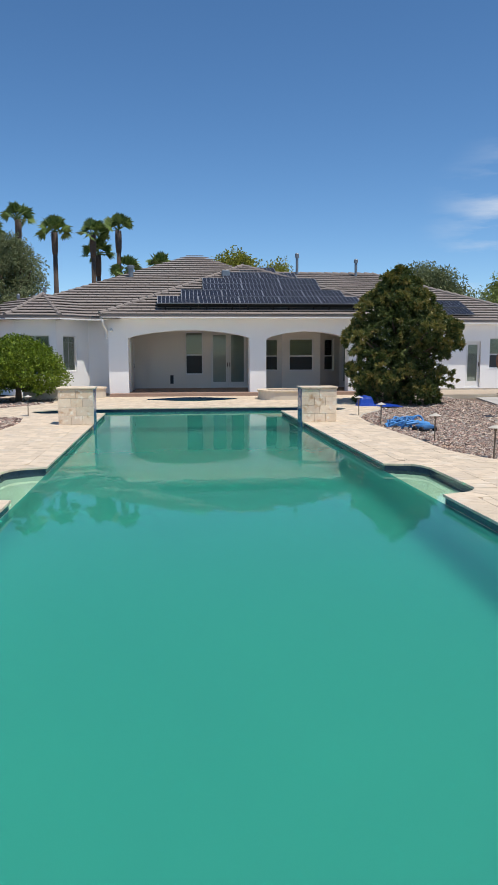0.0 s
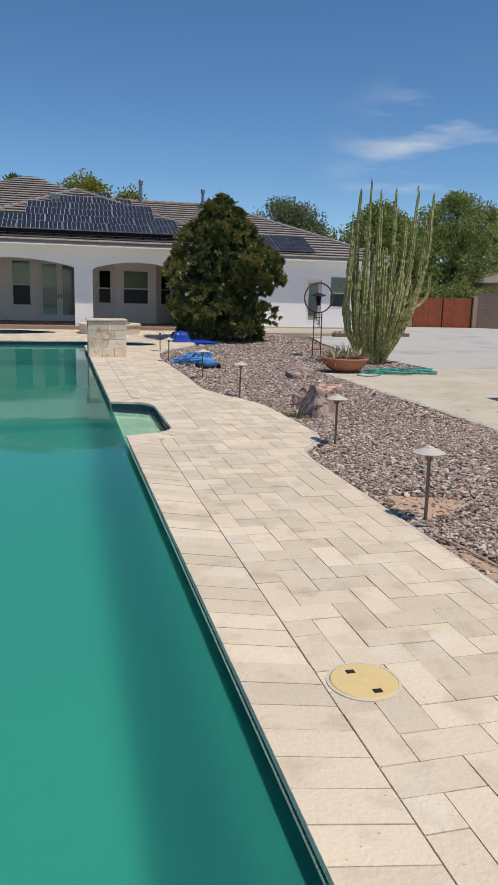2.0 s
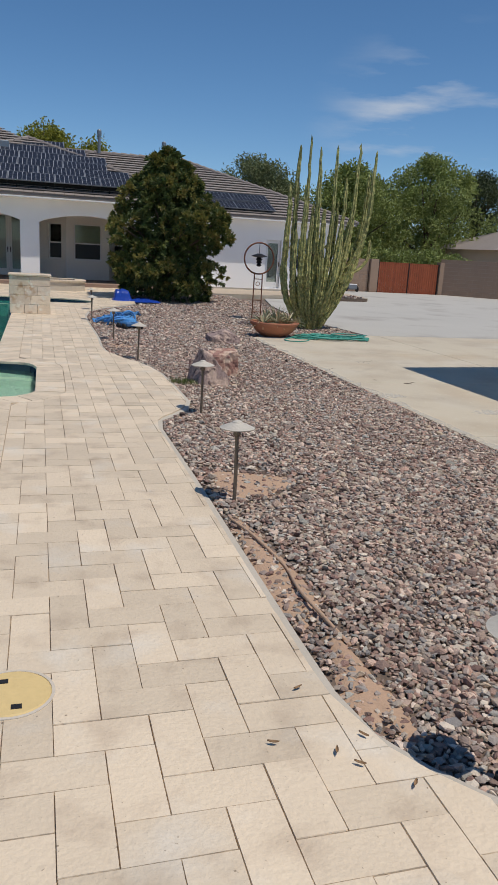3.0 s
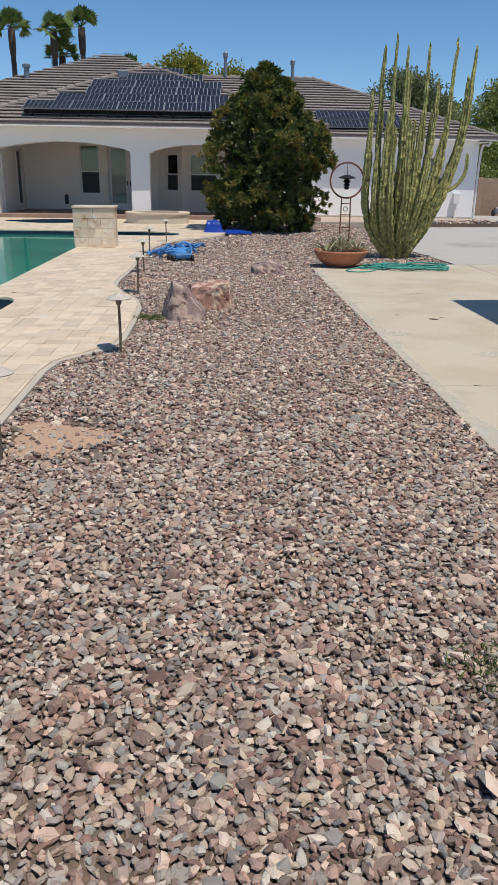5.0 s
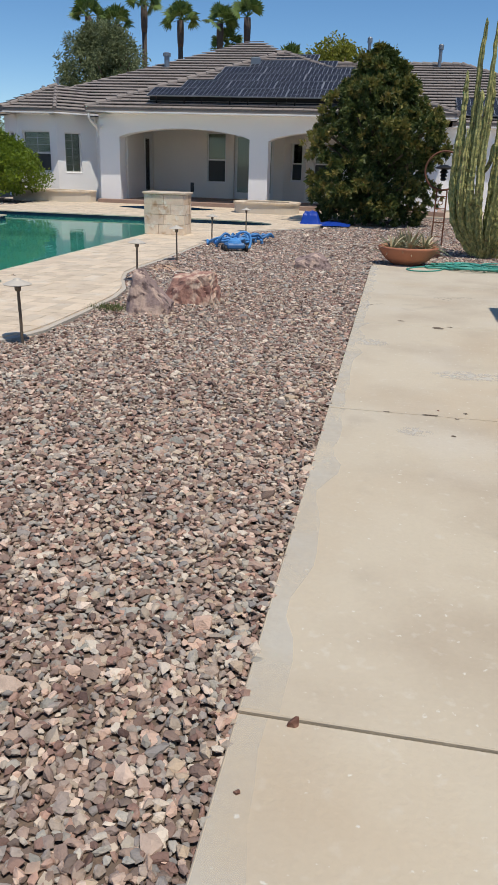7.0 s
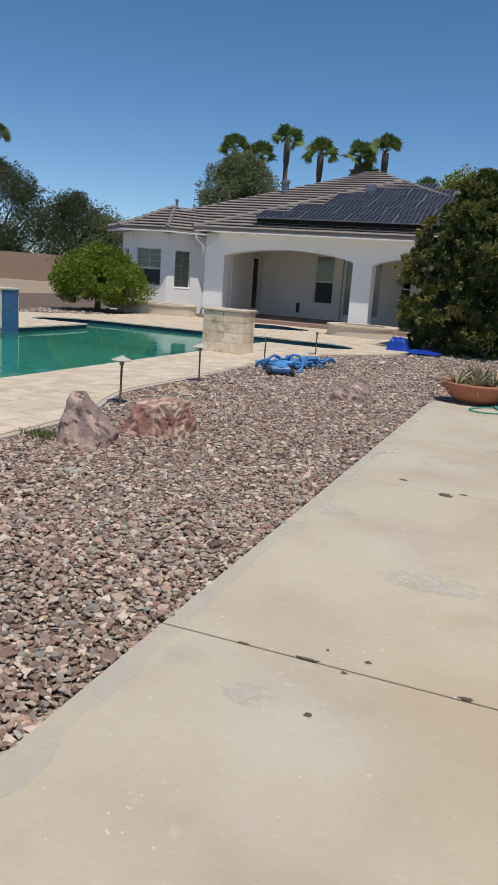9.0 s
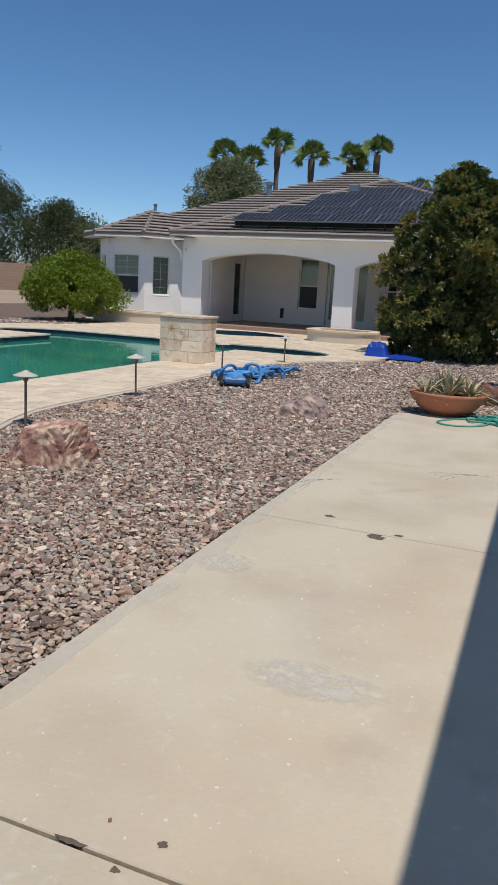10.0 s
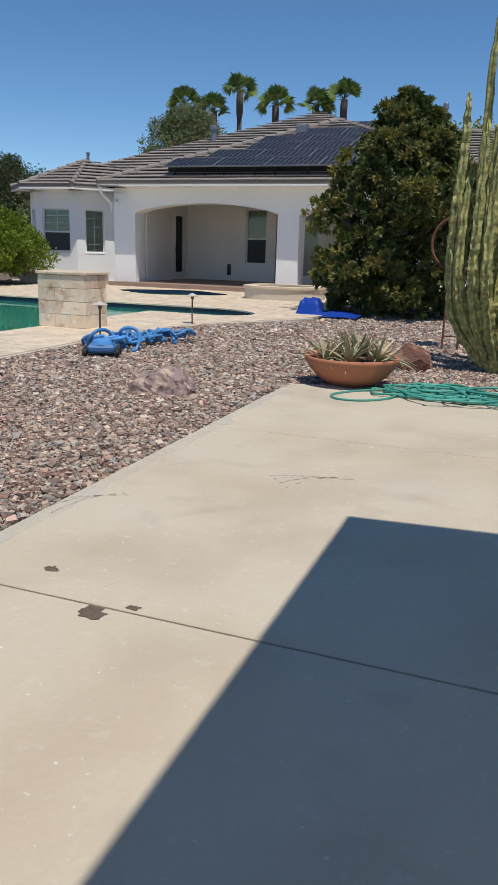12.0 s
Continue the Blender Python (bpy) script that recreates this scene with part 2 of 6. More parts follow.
SHUTTER = material("grey_glazed_blind", (0.52, 0.53, 0.50), 0.5, var=0.04)
SOLAR_FRAME = material("aluminium_frame", (0.22, 0.23, 0.25), 0.4, metal=0.3, var=0.04)
SOLAR_BACK = material("solar_backing", (0.42, 0.44, 0.48), 0.4, var=0.05)
SOLAR_CELL = material("solar_cell", (0.019, 0.023, 0.036), 0.5, var=0.15, scale=2, fine=12, bump=0.0, spec=0.13, island=0.4)
PAVER_BROWN = material("brown_patio_floor", (0.32, 0.22, 0.17), 0.8, var=0.12, scale=3, obj=0.1)
YELLOW = material("faded_yellow_plastic", (0.70, 0.52, 0.24), 0.6, var=0.08, scale=12)
AGAVE = material("striped_agave_leaf", (0.22, 0.26, 0.13), 0.6, var=0.1, island=0.3,
                 rnd=[(0.24, 0.28, 0.16), (0.52, 0.50, 0.32), (0.30, 0.34, 0.22), (0.46, 0.36, 0.22), (0.30, 0.19, 0.11), (0.58, 0.54, 0.36)])
WHITE_LAMP = material("white_plastic", (0.8, 0.8, 0.78), 0.4, var=0.02)


def leaf_material(name, tones, rough=0.5):
    m = material(name, tones[0], rough, var=0.15, scale=1.5, fine=20, bump=0.0, island=0.35, rnd=tones, spec=0.35)
    b = m.node_tree.nodes["Principled BSDF"]
    out = m.node_tree.nodes["Material Output"]
    tr = m.node_tree.nodes.new("ShaderNodeBsdfTranslucent")
    mx = m.node_tree.nodes.new("ShaderNodeMixShader")
    mx.inputs[0].default_value = 0.22
    src = b.inputs["Base Color"].links[0].from_socket
    m.node_tree.links.new(src, tr.inputs["Color"])
    m.node_tree.links.new(b.outputs[0], mx.inputs[1])
    m.node_tree.links.new(tr.outputs[0], mx.inputs[2])
    m.node_tree.links.new(mx.outputs[0], out.inputs["Surface"])
    return m


LEAF_TREE = leaf_material("dark_tree_leaf", [(0.055, 0.085, 0.024), (0.115, 0.15, 0.04), (0.08, 0.11, 0.03), (0.15, 0.17, 0.05)])
# Lighter olive tones: sun on the crown's outer leaves put into their colour.
LEAF_LIT = leaf_material("olive_lit_leaf", [(0.22, 0.215, 0.055), (0.31, 0.265, 0.075), (0.18, 0.195, 0.045), (0.27, 0.20, 0.07)])
LEAF_CITRUS = leaf_material("citrus_leaf", [(0.08, 0.13, 0.012), (0.17, 0.25, 0.018), (0.12, 0.18, 0.013), (0.25, 0.32, 0.028)])
LEAF_FAR = leaf_material("background_leaf", [(0.17, 0.21, 0.06), (0.28, 0.33, 0.09), (0.21, 0.26, 0.075), (0.33, 0.37, 0.11)], 0.6)
LEAF_YELLOW = leaf_material("yellow_green_leaf", [(0.21, 0.23, 0.032), (0.32, 0.32, 0.045), (0.15, 0.17, 0.03)], 0.6)
LEAF_OLIVE = leaf_material("grey_green_leaf", [(0.15, 0.185, 0.08), (0.22, 0.25, 0.12), (0.11, 0.14, 0.06)], 0.6)
LEAF_DARK = leaf_material("dark_green_leaf", [(0.04, 0.058, 0.024), (0.08, 0.10, 0.038), (0.055, 0.075, 0.03)], 0.6)
LEAF_PALM = leaf_material("palm_leaf", [(0.09, 0.15, 0.04), (0.16, 0.23, 0.06), (0.12, 0.18, 0.05)], 0.5)
GRASS = leaf_material("dry_weed", [(0.13, 0.17, 0.05), (0.18, 0.19, 0.08), (0.09, 0.14, 0.035)], 0.7)


def glass_material():
    m = bpy.data.materials.new("window_glass")
    m.use_nodes = True
    nt = m.node_tree
    b = nt.nodes["Principled BSDF"]
    b.inputs["Base Color"].default_value, b.inputs["Roughness"].default_value = (0.9, 0.95, 0.93, 1), 0.02
    tr, mx = nt.nodes.new("ShaderNodeBsdfTransparent"), nt.nodes.new("ShaderNodeMixShader")
    tr.inputs[0].default_value = (0.82, 0.86, 0.84, 1)
    gl = nt.nodes.new("ShaderNodeBsdfGlossy")
    gl.inputs["Roughness"].default_value = 0.02
    fr = nt.nodes.new("ShaderNodeFresnel")
    fr.inputs[0].default_value = 1.5
    nt.links.new(fr.outputs[0], mx.inputs[0])
    nt.links.new(tr.outputs[0], mx.inputs[1])
    nt.links.new(gl.outputs[0], mx.inputs[2])
    nt.links.new(mx.outputs[0], nt.nodes["Material Output"].inputs["Surface"])
    return m


GLASS = glass_material()


def water_material(name="green_pool_water", clear=0.5, body=(0.032, 0.228, 0.190, 1), tint=(0.070, 0.45, 0.365, 1), blur=0.38):
    """Cloudy green pool water: a milky body that blurs what lies below a clear, faintly rippled surface."""
    m = bpy.data.materials.new(name)
    m.use_nodes = True
    nt = m.node_tree
    nt.nodes.remove(nt.nodes["Principled BSDF"])
    geo = nt.nodes.new("ShaderNodeNewGeometry")
    n1, n2 = nt.nodes.new("ShaderNodeTexNoise"), nt.nodes.new("ShaderNodeTexNoise")
    mp = nt.nodes.new("ShaderNodeMapping")
    mp.inputs["Scale"].default_value = (1.0, 0.35, 1.0)
    nt.links.new(geo.outputs["Position"], mp.inputs["Vector"])
    for n, s in ((n1, 3.2), (n2, 0.45)):
        n.inputs["Scale"].default_value, n.inputs["Detail"].default_value = s, 3
        nt.links.new(mp.outputs[0], n.inputs["Vector"])
    bn = nt.nodes.new("ShaderNodeBump")
    bn.inputs["Strength"].default_value, bn.inputs["Distance"].default_value = 0.17, 0.02
    nt.links.new(n1.outputs["Fac"], bn.inputs["Height"])
    cloud = nt.nodes.new("ShaderNodeMix")
    cloud.data_type = "RGBA"
    cloud.inputs[6].default_value = body
    cloud.inputs[7].default_value = (body[0] * 0.7, body[1] * 0.8, body[2] * 1.0, 1)
    nt.links.new(n2.outputs["Fac"], cloud.inputs[0])
    milk, below, shine = nt.nodes.new("ShaderNodeBsdfDiffuse"), nt.nodes.new("ShaderNodeBsdfRefraction"), nt.nodes.new("ShaderNodeBsdfGlossy")
    nt.links.new(cloud.outputs[2], milk.inputs["Color"])
    below.inputs["Color"].default_value, below.inputs["Roughness"].default_value, below.inputs["IOR"].default_value = tint, blur, 1.33
    shine.inputs["Roughness"].default_value = 0.015
    nt.links.new(bn.outputs["Normal"], shine.inputs["Normal"])
    fr = nt.nodes.new("ShaderNodeFresnel")
    fr.inputs[0].default_value = 1.33
    nt.links.new(bn.outputs["Normal"], fr.inputs["Normal"])
    deep, top = nt.nodes.new("ShaderNodeMixShader"), nt.nodes.new("ShaderNodeMixShader")
    deep.inputs[0].default_value = clear
    nt.links.new(milk.outputs[0], deep.inputs[1])
    nt.links.new(below.outputs[0], deep.inputs[2])
    nt.links.new(fr.outputs[0], top.inputs[0])
    nt.links.new(deep.outputs[0], top.inputs[1])
    nt.links.new(shine.outputs[0], top.inputs[2])
    nt.links.new(top.outputs[0], nt.nodes["Material Output"].inputs["Surface"])
    return m


WATER = water_material()
WATER_SHALLOW = water_material("shallow_pool_water", 0.9, (0.25, 0.5, 0.4, 1), (0.44, 0.66, 0.58, 1), 0.03)
WATER_SPA = water_material("spa_water", 0.72, (0.03, 0.33, 0.215, 1), (0.3, 0.78, 0.62, 1), 0.05)


# ---- building helpers ----
def part(name, bm, mat, parent=None, label="", smooth=False):
    """Links a bmesh as one mesh object, under a parent if one is given."""
    me = bpy.data.meshes.new(name)
    bmesh.ops.recalc_face_normals(bm, faces=bm.faces)
    bm.to_mesh(me)
    bm.free()
    return part_mesh(name, me, mat, parent, label, smooth)


def part_mesh(name, me, mat, parent=None, label="", smooth=False):
    if mat and not me.materials:
        me.materials.append(mat)
    if smooth:
        me.polygons.foreach_set("use_smooth", [True] * len(me.polygons))
    ob = new(name, me)
    if parent:
        ob.parent = parent
    if label:
        ob["label"] = label
    return ob


def thing(name, place, label, category, group="", kind=""):
    ob = new(name)
    ob.matrix_basis = place if isinstance(place, Matrix) else Matrix.Translation(place)
    return tagged(ob, label, category, group, kind)


def box(bm, x0, x1, y0, y1, z0, z1, m=None, bevel=0.0):
    vs = [bm.verts.new((x, y, z)) for x in (x0, x1) for y in (y0, y1) for z in (z0, z1)]
    fs = [bm.faces.new([vs[i] for i in f]) for f in ((0, 1, 3, 2), (4, 6, 7, 5), (0, 4, 5, 1), (2, 3, 7, 6), (0, 2, 6, 4), (1, 5, 7, 3))]
    if bevel:
        es = list({e for f in fs for e in f.edges})
        r = bmesh.ops.bevel(bm, geom=es, offset=bevel, segments=1, affect="EDGES")
        vs = list({v for f in r["faces"] for v in f.verts} | {v for v in vs if v.is_valid})
    if m is not None:
        for v in vs:
            v.co = m @ v.co
    return bm


def boxed(*a, **k):
    return box(bmesh.new(), *a, **k)


def prism(bm, pts, z0, z1):
    """A polygon in plan, extruded between two heights."""
    lo, hi = [bm.verts.new((x, y, z0)) for x, y in pts], [bm.verts.new((x, y, z1)) for x, y in pts]
    bm.faces.new(hi)
    bm.faces.new(lo[::-1])
    for k in range(len(pts)):
        j = (k + 1) % len(pts)
        bm.faces.new((lo[k], lo[j], hi[j], hi[k]))
    return bm


def lathe(bm, profile, sides=20, at=(0, 0, 0), closed=True):
    rings = []
    for r, z in profile:
        rings.append([bm.verts.new((at[0] + r * math.cos(2 * math.pi * k / sides), at[1] + r * math.sin(2 * math.pi * k / sides), at[2] + z)) for k in range(sides)])
    for a, b in zip(rings, rings[1:]):
        for k in range(sides):
            j = (k + 1) % sides
            bm.faces.new((a[k], a[j], b[j], b[k]))
    if closed:
        bm.faces.new(rings[0][::-1])
        bm.faces.new(rings[-1])
    return bm


def tube(bm, pts, radii, sides=8, star=0.0):
    """A tube along points; star makes it ribbed."""
    pts = [Vector(p) for p in pts]
    if isinstance(radii, (int, float)):
        radii = [radii] * len(pts)
    rings, side = [], None
    for k, p in enumerate(pts):
        d = (pts[min(k + 1, len(pts) - 1)] - pts[max(k - 1, 0)]).normalized()
        if side is None:
            side = d.orthogonal().normalized()
        side = (side - d * side.dot(d)).normalized()
        up = d.cross(side)
        ring = []
        for s in range(sides):
            a = 2 * math.pi * s / sides
            r = radii[k] * (1 + (star if s % 2 == 0 else -star))
            ring.append(bm.verts.new(p + side * (r * math.cos(a)) + up * (r * math.sin(a))))
        rings.append(ring)
    for a, b in zip(rings, rings[1:]):
        for s in range(sides):
            j = (s + 1) % sides
            bm.faces.new((a[s], a[j], b[j], b[s]))
    bm.faces.new(rings[0][::-1])
    bm.faces.new(rings[-1])
    return bm


def bend(pts, steps=6):
    """A smooth curve through points."""
    pts = [Vector(p) for p in pts]
    out = []
    for k in range(len(pts) - 1):
        a, b, c, d = pts[max(k - 1, 0)], pts[k], pts[k + 1], pts[min(k + 2, len(pts) - 1)]
        for s in range(steps):
            t = s / steps
            out.append(0.5 * ((2 * b) + (c - a) * t + (2 * a - 5 * b + 4 * c - d) * t * t + (3 * b - a - 3 * c + d) * t ** 3))
    return out + [pts[-1]]


def interp(x, table):
    for (a, va), (b, vb) in zip(table, table[1:]):
        if x <= b:
            return va + (vb - va) * max(0.0, (x - a)) / (b - a)
    return table[-1][1]


def inside(x, y, poly):
    hit = False
    for (ax, ay), (bx, by) in zip(poly, poly[1:] + poly[:1]):
        if (ay > y) != (by > y) and x < ax + (y - ay) * (bx - ax) / (by - ay):
            hit = not hit
    return hit


def rounded(poly, cut=0.3, steps=4, skip=()):
    out = []
    n = len(poly)
    for k in range(n):
        p, a, b = Vector(poly[k]), Vector(poly[k - 1]), Vector(poly[(k + 1) % n])
        if k in skip:
            out.append(tuple(p))
            continue
        c = min(cut, (a - p).length * 0.45, (b - p).length * 0.45)
        s, e = p + (a - p).normalized() * c, p + (b - p).normalized() * c
        for i in range(steps + 1):
            t = i / steps
            out.append(tuple((1 - t) ** 2 * s + 2 * t * (1 - t) * p + t * t * e))
    return out


def offset(poly, d):
    """The polygon (counter-clockwise) grown outwards by d."""
    out, n = [], len(poly)
    for k in range(n):
        a, p, b = Vector(poly[k - 1]), Vector(poly[k]), Vector(poly[(k + 1) % n])
        u, v = (p - a).normalized(), (b - p).normalized()
        nu, nv = Vector((u.y, -u.x)), Vector((v.y, -v.x))
        m = (nu + nv).normalized()
        out.append(tuple(p + m * (d / max(0.5, m.dot(nu)))))
    return out


def ring_fill(bm, outer, holes, z):
    """A flat sheet with holes."""
    edges = []
    for loop in (outer, *holes):
        vs = [bm.verts.new((x, y, z)) for x, y in loop]
        edges += [bm.edges.new((vs[k], vs[(k + 1) % len(vs)])) for k in range(len(vs))]
    bmesh.ops.triangle_fill(bm, use_beauty=True, use_dissolve=False, edges=edges)
    for f in bm.faces:
        if f.normal.z < 0:
            f.normal_flip()
    return bm


def band(bm, poly, z0, z1, closed=True):
    vs = [(bm.verts.new((x, y, z0)), bm.verts.new((x, y, z1))) for x, y in poly]
    for k in range(len(vs) if closed else len(vs) - 1):
        a, b = vs[k], vs[(k + 1) % len(vs)]
        bm.faces.new((a[0], b[0], b[1], a[1]))
    return bm


# ---- ground, pool, deck, concrete ----
POOL = rounded([(-3.45, 0.75), (1.515, 0.75), (1.515, 8.15), (1.90, 8.28), (2.05, 8.5), (2.06, 10.2), (1.94, 10.5), (1.515, 10.6), (1.515, 20.75),
                (3.1, 20.7), (3.5, 21.1), (3.48, 21.6), (3.0, 22.1), (2.4, 22.35), (-4.4, 22.35), (-5.0, 22.1), (-5.55, 21.6), (-5.5, 21.0),
                (-5.1, 20.6), (-3.45, 20.65), (-3.45, 10.9), (-3.85, 10.8), (-4.0, 10.5), (-4.0, 8.8), (-3.88, 8.5), (-3.45, 8.4)],
               0.18, 3, skip=(2, 7, 8, 19, 20, 25))
SPA = [(-0.85 + (1.5 + 0.12 * math.cos(4 * a)) * math.cos(a), 26.5 + (1.05 + 0.10 * math.cos(4 * a)) * math.sin(a))
       for a in (2 * math.pi * k / 40 for k in range(40))]
EDGE = [(4.6, 0.2), (4.2, 1.35), (3.85, 1.72), (3.46, 2.07), (3.35, 2.19), (3.24, 2.33), (3.13, 2.53), (3.085, 2.8), (3.08, 3.2), (3.085, 4.4), (3.09, 5.5), (3.08, 6.9),
        (3.13, 7.25), (3.32, 7.5), (3.47, 7.75), (3.56, 8.1), (3.56, 9.0), (3.54, 9.9), (3.44, 10.5), (3.2, 11.1), (3.02, 11.7), (2.98, 12.3), (3.02, 13.5), (3.0, 15.9),
        (3.02, 17.3), (3.17, 18.5), (3.5, 19.5), (4.15, 20.5), (4.62, 21.5)]
DECK = ([(-5.3, -6.0), (4.6, -6.0)] + EDGE + [(4.7, 22.2), (4.4, 23.3), (4.6, 25.5), (5.6, 26.9), (8.0, 27.7), (15.0, 28.9), (15.2, 31.5), (-8.0, 31.5),
        (-8.0, 28.5), (-5.8, 27.4), (-5.5, 25.0), (-6.3, 23.6), (-7.2, 22.2), (-6.9, 20.2), (-5.4, 19.4), (-5.2, 18.0), (-5.4, 14.0), (-5.2, 10.0), (-5.5, 5.0)])


def smooth(a, b, x):
    t = min(1.0, max(0.0, (x - a) / (b - a)))
    return t * t * (3 - 2 * t)


def gz(x, y):
    """The height of the gravel beds."""
    z = -0.045 - 0.095 * min(1.0, max(0.0, (x - 3.2) / 2.8))
    z -= 0.04 * smooth(6.0, 6.5, x)
    z += (-0.05 - z) * smooth(17, 26, y) * (1 - smooth(8.4, 9.2, x))
    z -= 0.08 * smooth(14, 24, x)
    return z + 0.08 * smooth(8.2, 10.0, -x) + 0.40 * smooth(9, 22, -x)


def ground():
    xs = [-900, -300, -120, -60, -40, -30, -24] + [-20 + 0.5 * k for k in range(81)] + [22, 26, 32, 40, 60, 120, 300, 900]
    ys = [-900, -300, -100, -40, -20, -12] + [-8 + 0.5 * k for k in range(81)] + [34, 37, 42, 50, 60, 90, 150, 300, 900]
    keep_out, spa_out = offset(POOL, 0.38), offset(SPA, 0.3)
    verts, faces, mats = [(x, y, gz(x, y) if y < 60 else gz(x, 60)) for y in ys for x in xs], [], []
    n = len(xs)
    for j in range(len(ys) - 1):
        for i in range(n - 1):
            cx, cy = (xs[i] + xs[i + 1]) / 2, (ys[j] + ys[j + 1]) / 2
            if inside(cx, cy, keep_out) or inside(cx, cy, spa_out):
                continue
            faces.append((j * n + i, j * n + i + 1, (j + 1) * n + i + 1, (j + 1) * n + i))
            mats.append(0 if -14 < cx < 16 and -8 < cy < 34 else 1)
    me = bpy.data.meshes.new("ground")
    me.from_pydata(verts, [], faces)
    me.materials.append(SOIL)
    me.materials.append(DESERT)
    me.polygons.foreach_set("material_index", mats)
    return tagged(part_mesh("ground", me, None, None, "", True), "reddish gravel bed and dry desert ground", "ground", kind="structure")


ground()

bm = ring_fill(bmesh.new(), DECK, [offset(POOL, 0.02), SPA], -0.012)
deck = tagged(part("pavement", bm, TRAV_MORTAR), "cream travertine pool deck with sandy joints", "pavement", kind="structure")
part("deck_edge", band(bmesh.new(), DECK, -0.5, -0.026), KERB, deck)

def sheet(ob):
    """A water surface that faces up and lets daylight into the basin."""
    if ob.data.polygons[0].normal.z < 0:
        ob.data.flip_normals()
    ob.visible_shadow = False
    return ob


pool = thing("swimming_pool", (0, 0, 0), "long swimming pool of cloudy green water with dark blue waterline tile", "pool", kind="structure")
part("tile_band", band(bmesh.new(), POOL, -0.35, -0.01), TILE, pool, "dark blue waterline tile")
part("basin", band(ring_fill(bmesh.new(), POOL, [], -1.4), POOL, -1.4, -0.35), PLASTER, pool, "pale plaster basin")
part("bench", prism(bmesh.new(), [(1.50, 8.2), (2.03, 8.5), (2.03, 10.2), (1.50, 10.55)], -1.38, -0.24), SEAT_PLASTER, pool, "shallow plaster seat")
part("bench", prism(bmesh.new(), [(-3.97, 8.7), (-3.42, 8.3), (-3.42, 11.0), (-3.97, 10.6)], -1.38, -0.24), SEAT_PLASTER, pool, "shallow plaster seat")
part("step", prism(bmesh.new(), [(-3.43, 18.2), (1.5, 18.2), (1.5, 22.3), (-3.43, 22.3)], -1.35, -0.55), PLASTER, pool, "shallow plaster shelf")
CORE = [p for p in offset(POOL, -0.004) if not (8.0 < p[1] < 11.5)]
k = max(i for i, p in enumerate(CORE) if p[1] < 8 and p[0] > 0)
CORE = CORE[:k + 1] + [(1.511, 8.15), (1.511, 10.6)] + CORE[k + 1:] + [(-3.446, 10.9), (-3.446, 8.4)]
sheet(part("water", ring_fill(bmesh.new(), CORE, [], -0.115), WATER, pool, "cloudy green water"))
for side in ([p for p in offset(POOL, -0.004) if 8.0 < p[1] < 11.5 and p[0] > 1.512], [p for p in offset(POOL, -0.004) if 8.0 < p[1] < 11.5 and p[0] < -3.447]):
    sheet(part("shallow_water", ring_fill(bmesh.new(), side + ([(1.512, 10.6), (1.512, 8.15)] if side[0][0] > 0 else [(-3.447, 8.4), (-3.447, 10.9)]), [], -0.115), WATER_SHALLOW, pool, "clear shallow water over the seat"))

spa = thing("spa_pool", (0, 0, 0), "small sunken spa with dark water and tile edge", "spa", kind="structure")
part("tile_band", band(bmesh.new(), SPA, -0.35, 0.0), TILE, spa)
part("basin", band(ring_fill(bmesh.new(), SPA, [], -1.0), SPA, -1.0, -0.35), TILE, spa)
sheet(part("water", ring_fill(bmesh.new(), offset(SPA, -0.004), [], -0.10), WATER_SPA, spa))

# poured concrete slabs with tooled joints
slabs = thing("concrete_walk", (0, 0, 0), "pale beige concrete walk of large slabs with stained joints", "pavement", kind="structure")
ROWS_Y = [-8.35, -5.3, -2.25, 0.80, 3.85, 6.90, 9.95, 12.95]
ZC = -0.13


def slab(poly):
    g = 0.0068
    c = Vector((sum(p[0] for p in poly) / len(poly), sum(p[1] for p in poly) / len(poly)))
    pts = [tuple(Vector(p) - (Vector(p) - c).normalized() * g * 1.5) for p in poly]
    bm = prism(bmesh.new(), pts, ZC - 0.12, ZC)
    bmesh.ops.bevel(bm, geom=[e for e in bm.edges if all(v.co.z > ZC - 0.01 for v in e.verts)], offset=0.004, segments=1, affect="EDGES")
    part("slab", bm, CONCRETE, slabs)


for a, b in zip(ROWS_Y, ROWS_Y[1:]):
    slab([(6.2, a), (9.4, a), (9.4, b), (6.2, b)])
    if b > 11:
        slab([(9.4, 10.0), (14.0, 10.0), (14.0, b), (9.4, b)])
slab([(6.2, 12.95), (9.4, 12.95), (9.4, 15.95), (9.18, 15.94), (6.2, 15.1)])
slab([(9.4, 12.95), (14.0, 12.95), (14.0, 16.0), (9.4, 15.95)])
slab([(14.0, 10.0), (22.0, 10.0), (22.0, 16.05), (14.0, 16.0)])
part("joint_filler", prism(bmesh.new(), [(6.22, -8.3), (9.38, -8.3), (9.38, 10.0), (21.9, 10.0), (21.9, 15.9), (9.3, 15.9), (6.22, 14.95)], -0.4, ZC - 0.035), SCREEN, slabs,
     "dark dirty joint")
gen = random.Random(17)
for a, b in zip(ROWS_Y[1:], ROWS_Y[2:] + [15.0]):
    bm = bmesh.new()
    n = 24
    edge = [(6.215, 6.31 + 0.10 * noise.noise(Vector((k * 0.35, a, 0))) + gen.uniform(0, 0.012), a + 0.015 + (b - a - 0.03) * k / n) for k in range(n + 1)]
    rows = [(bm.verts.new((p, y, ZC + 0.002)), bm.verts.new((q, y, ZC + 0.0015))) for p, q, y in edge]
    for p, q in zip(rows, rows[1:]):
        bm.faces.new((p[0], p[1], q[1], q[0]))
    part("edge_band", bm, PALE, slabs, "paler trowelled edge of the slab")
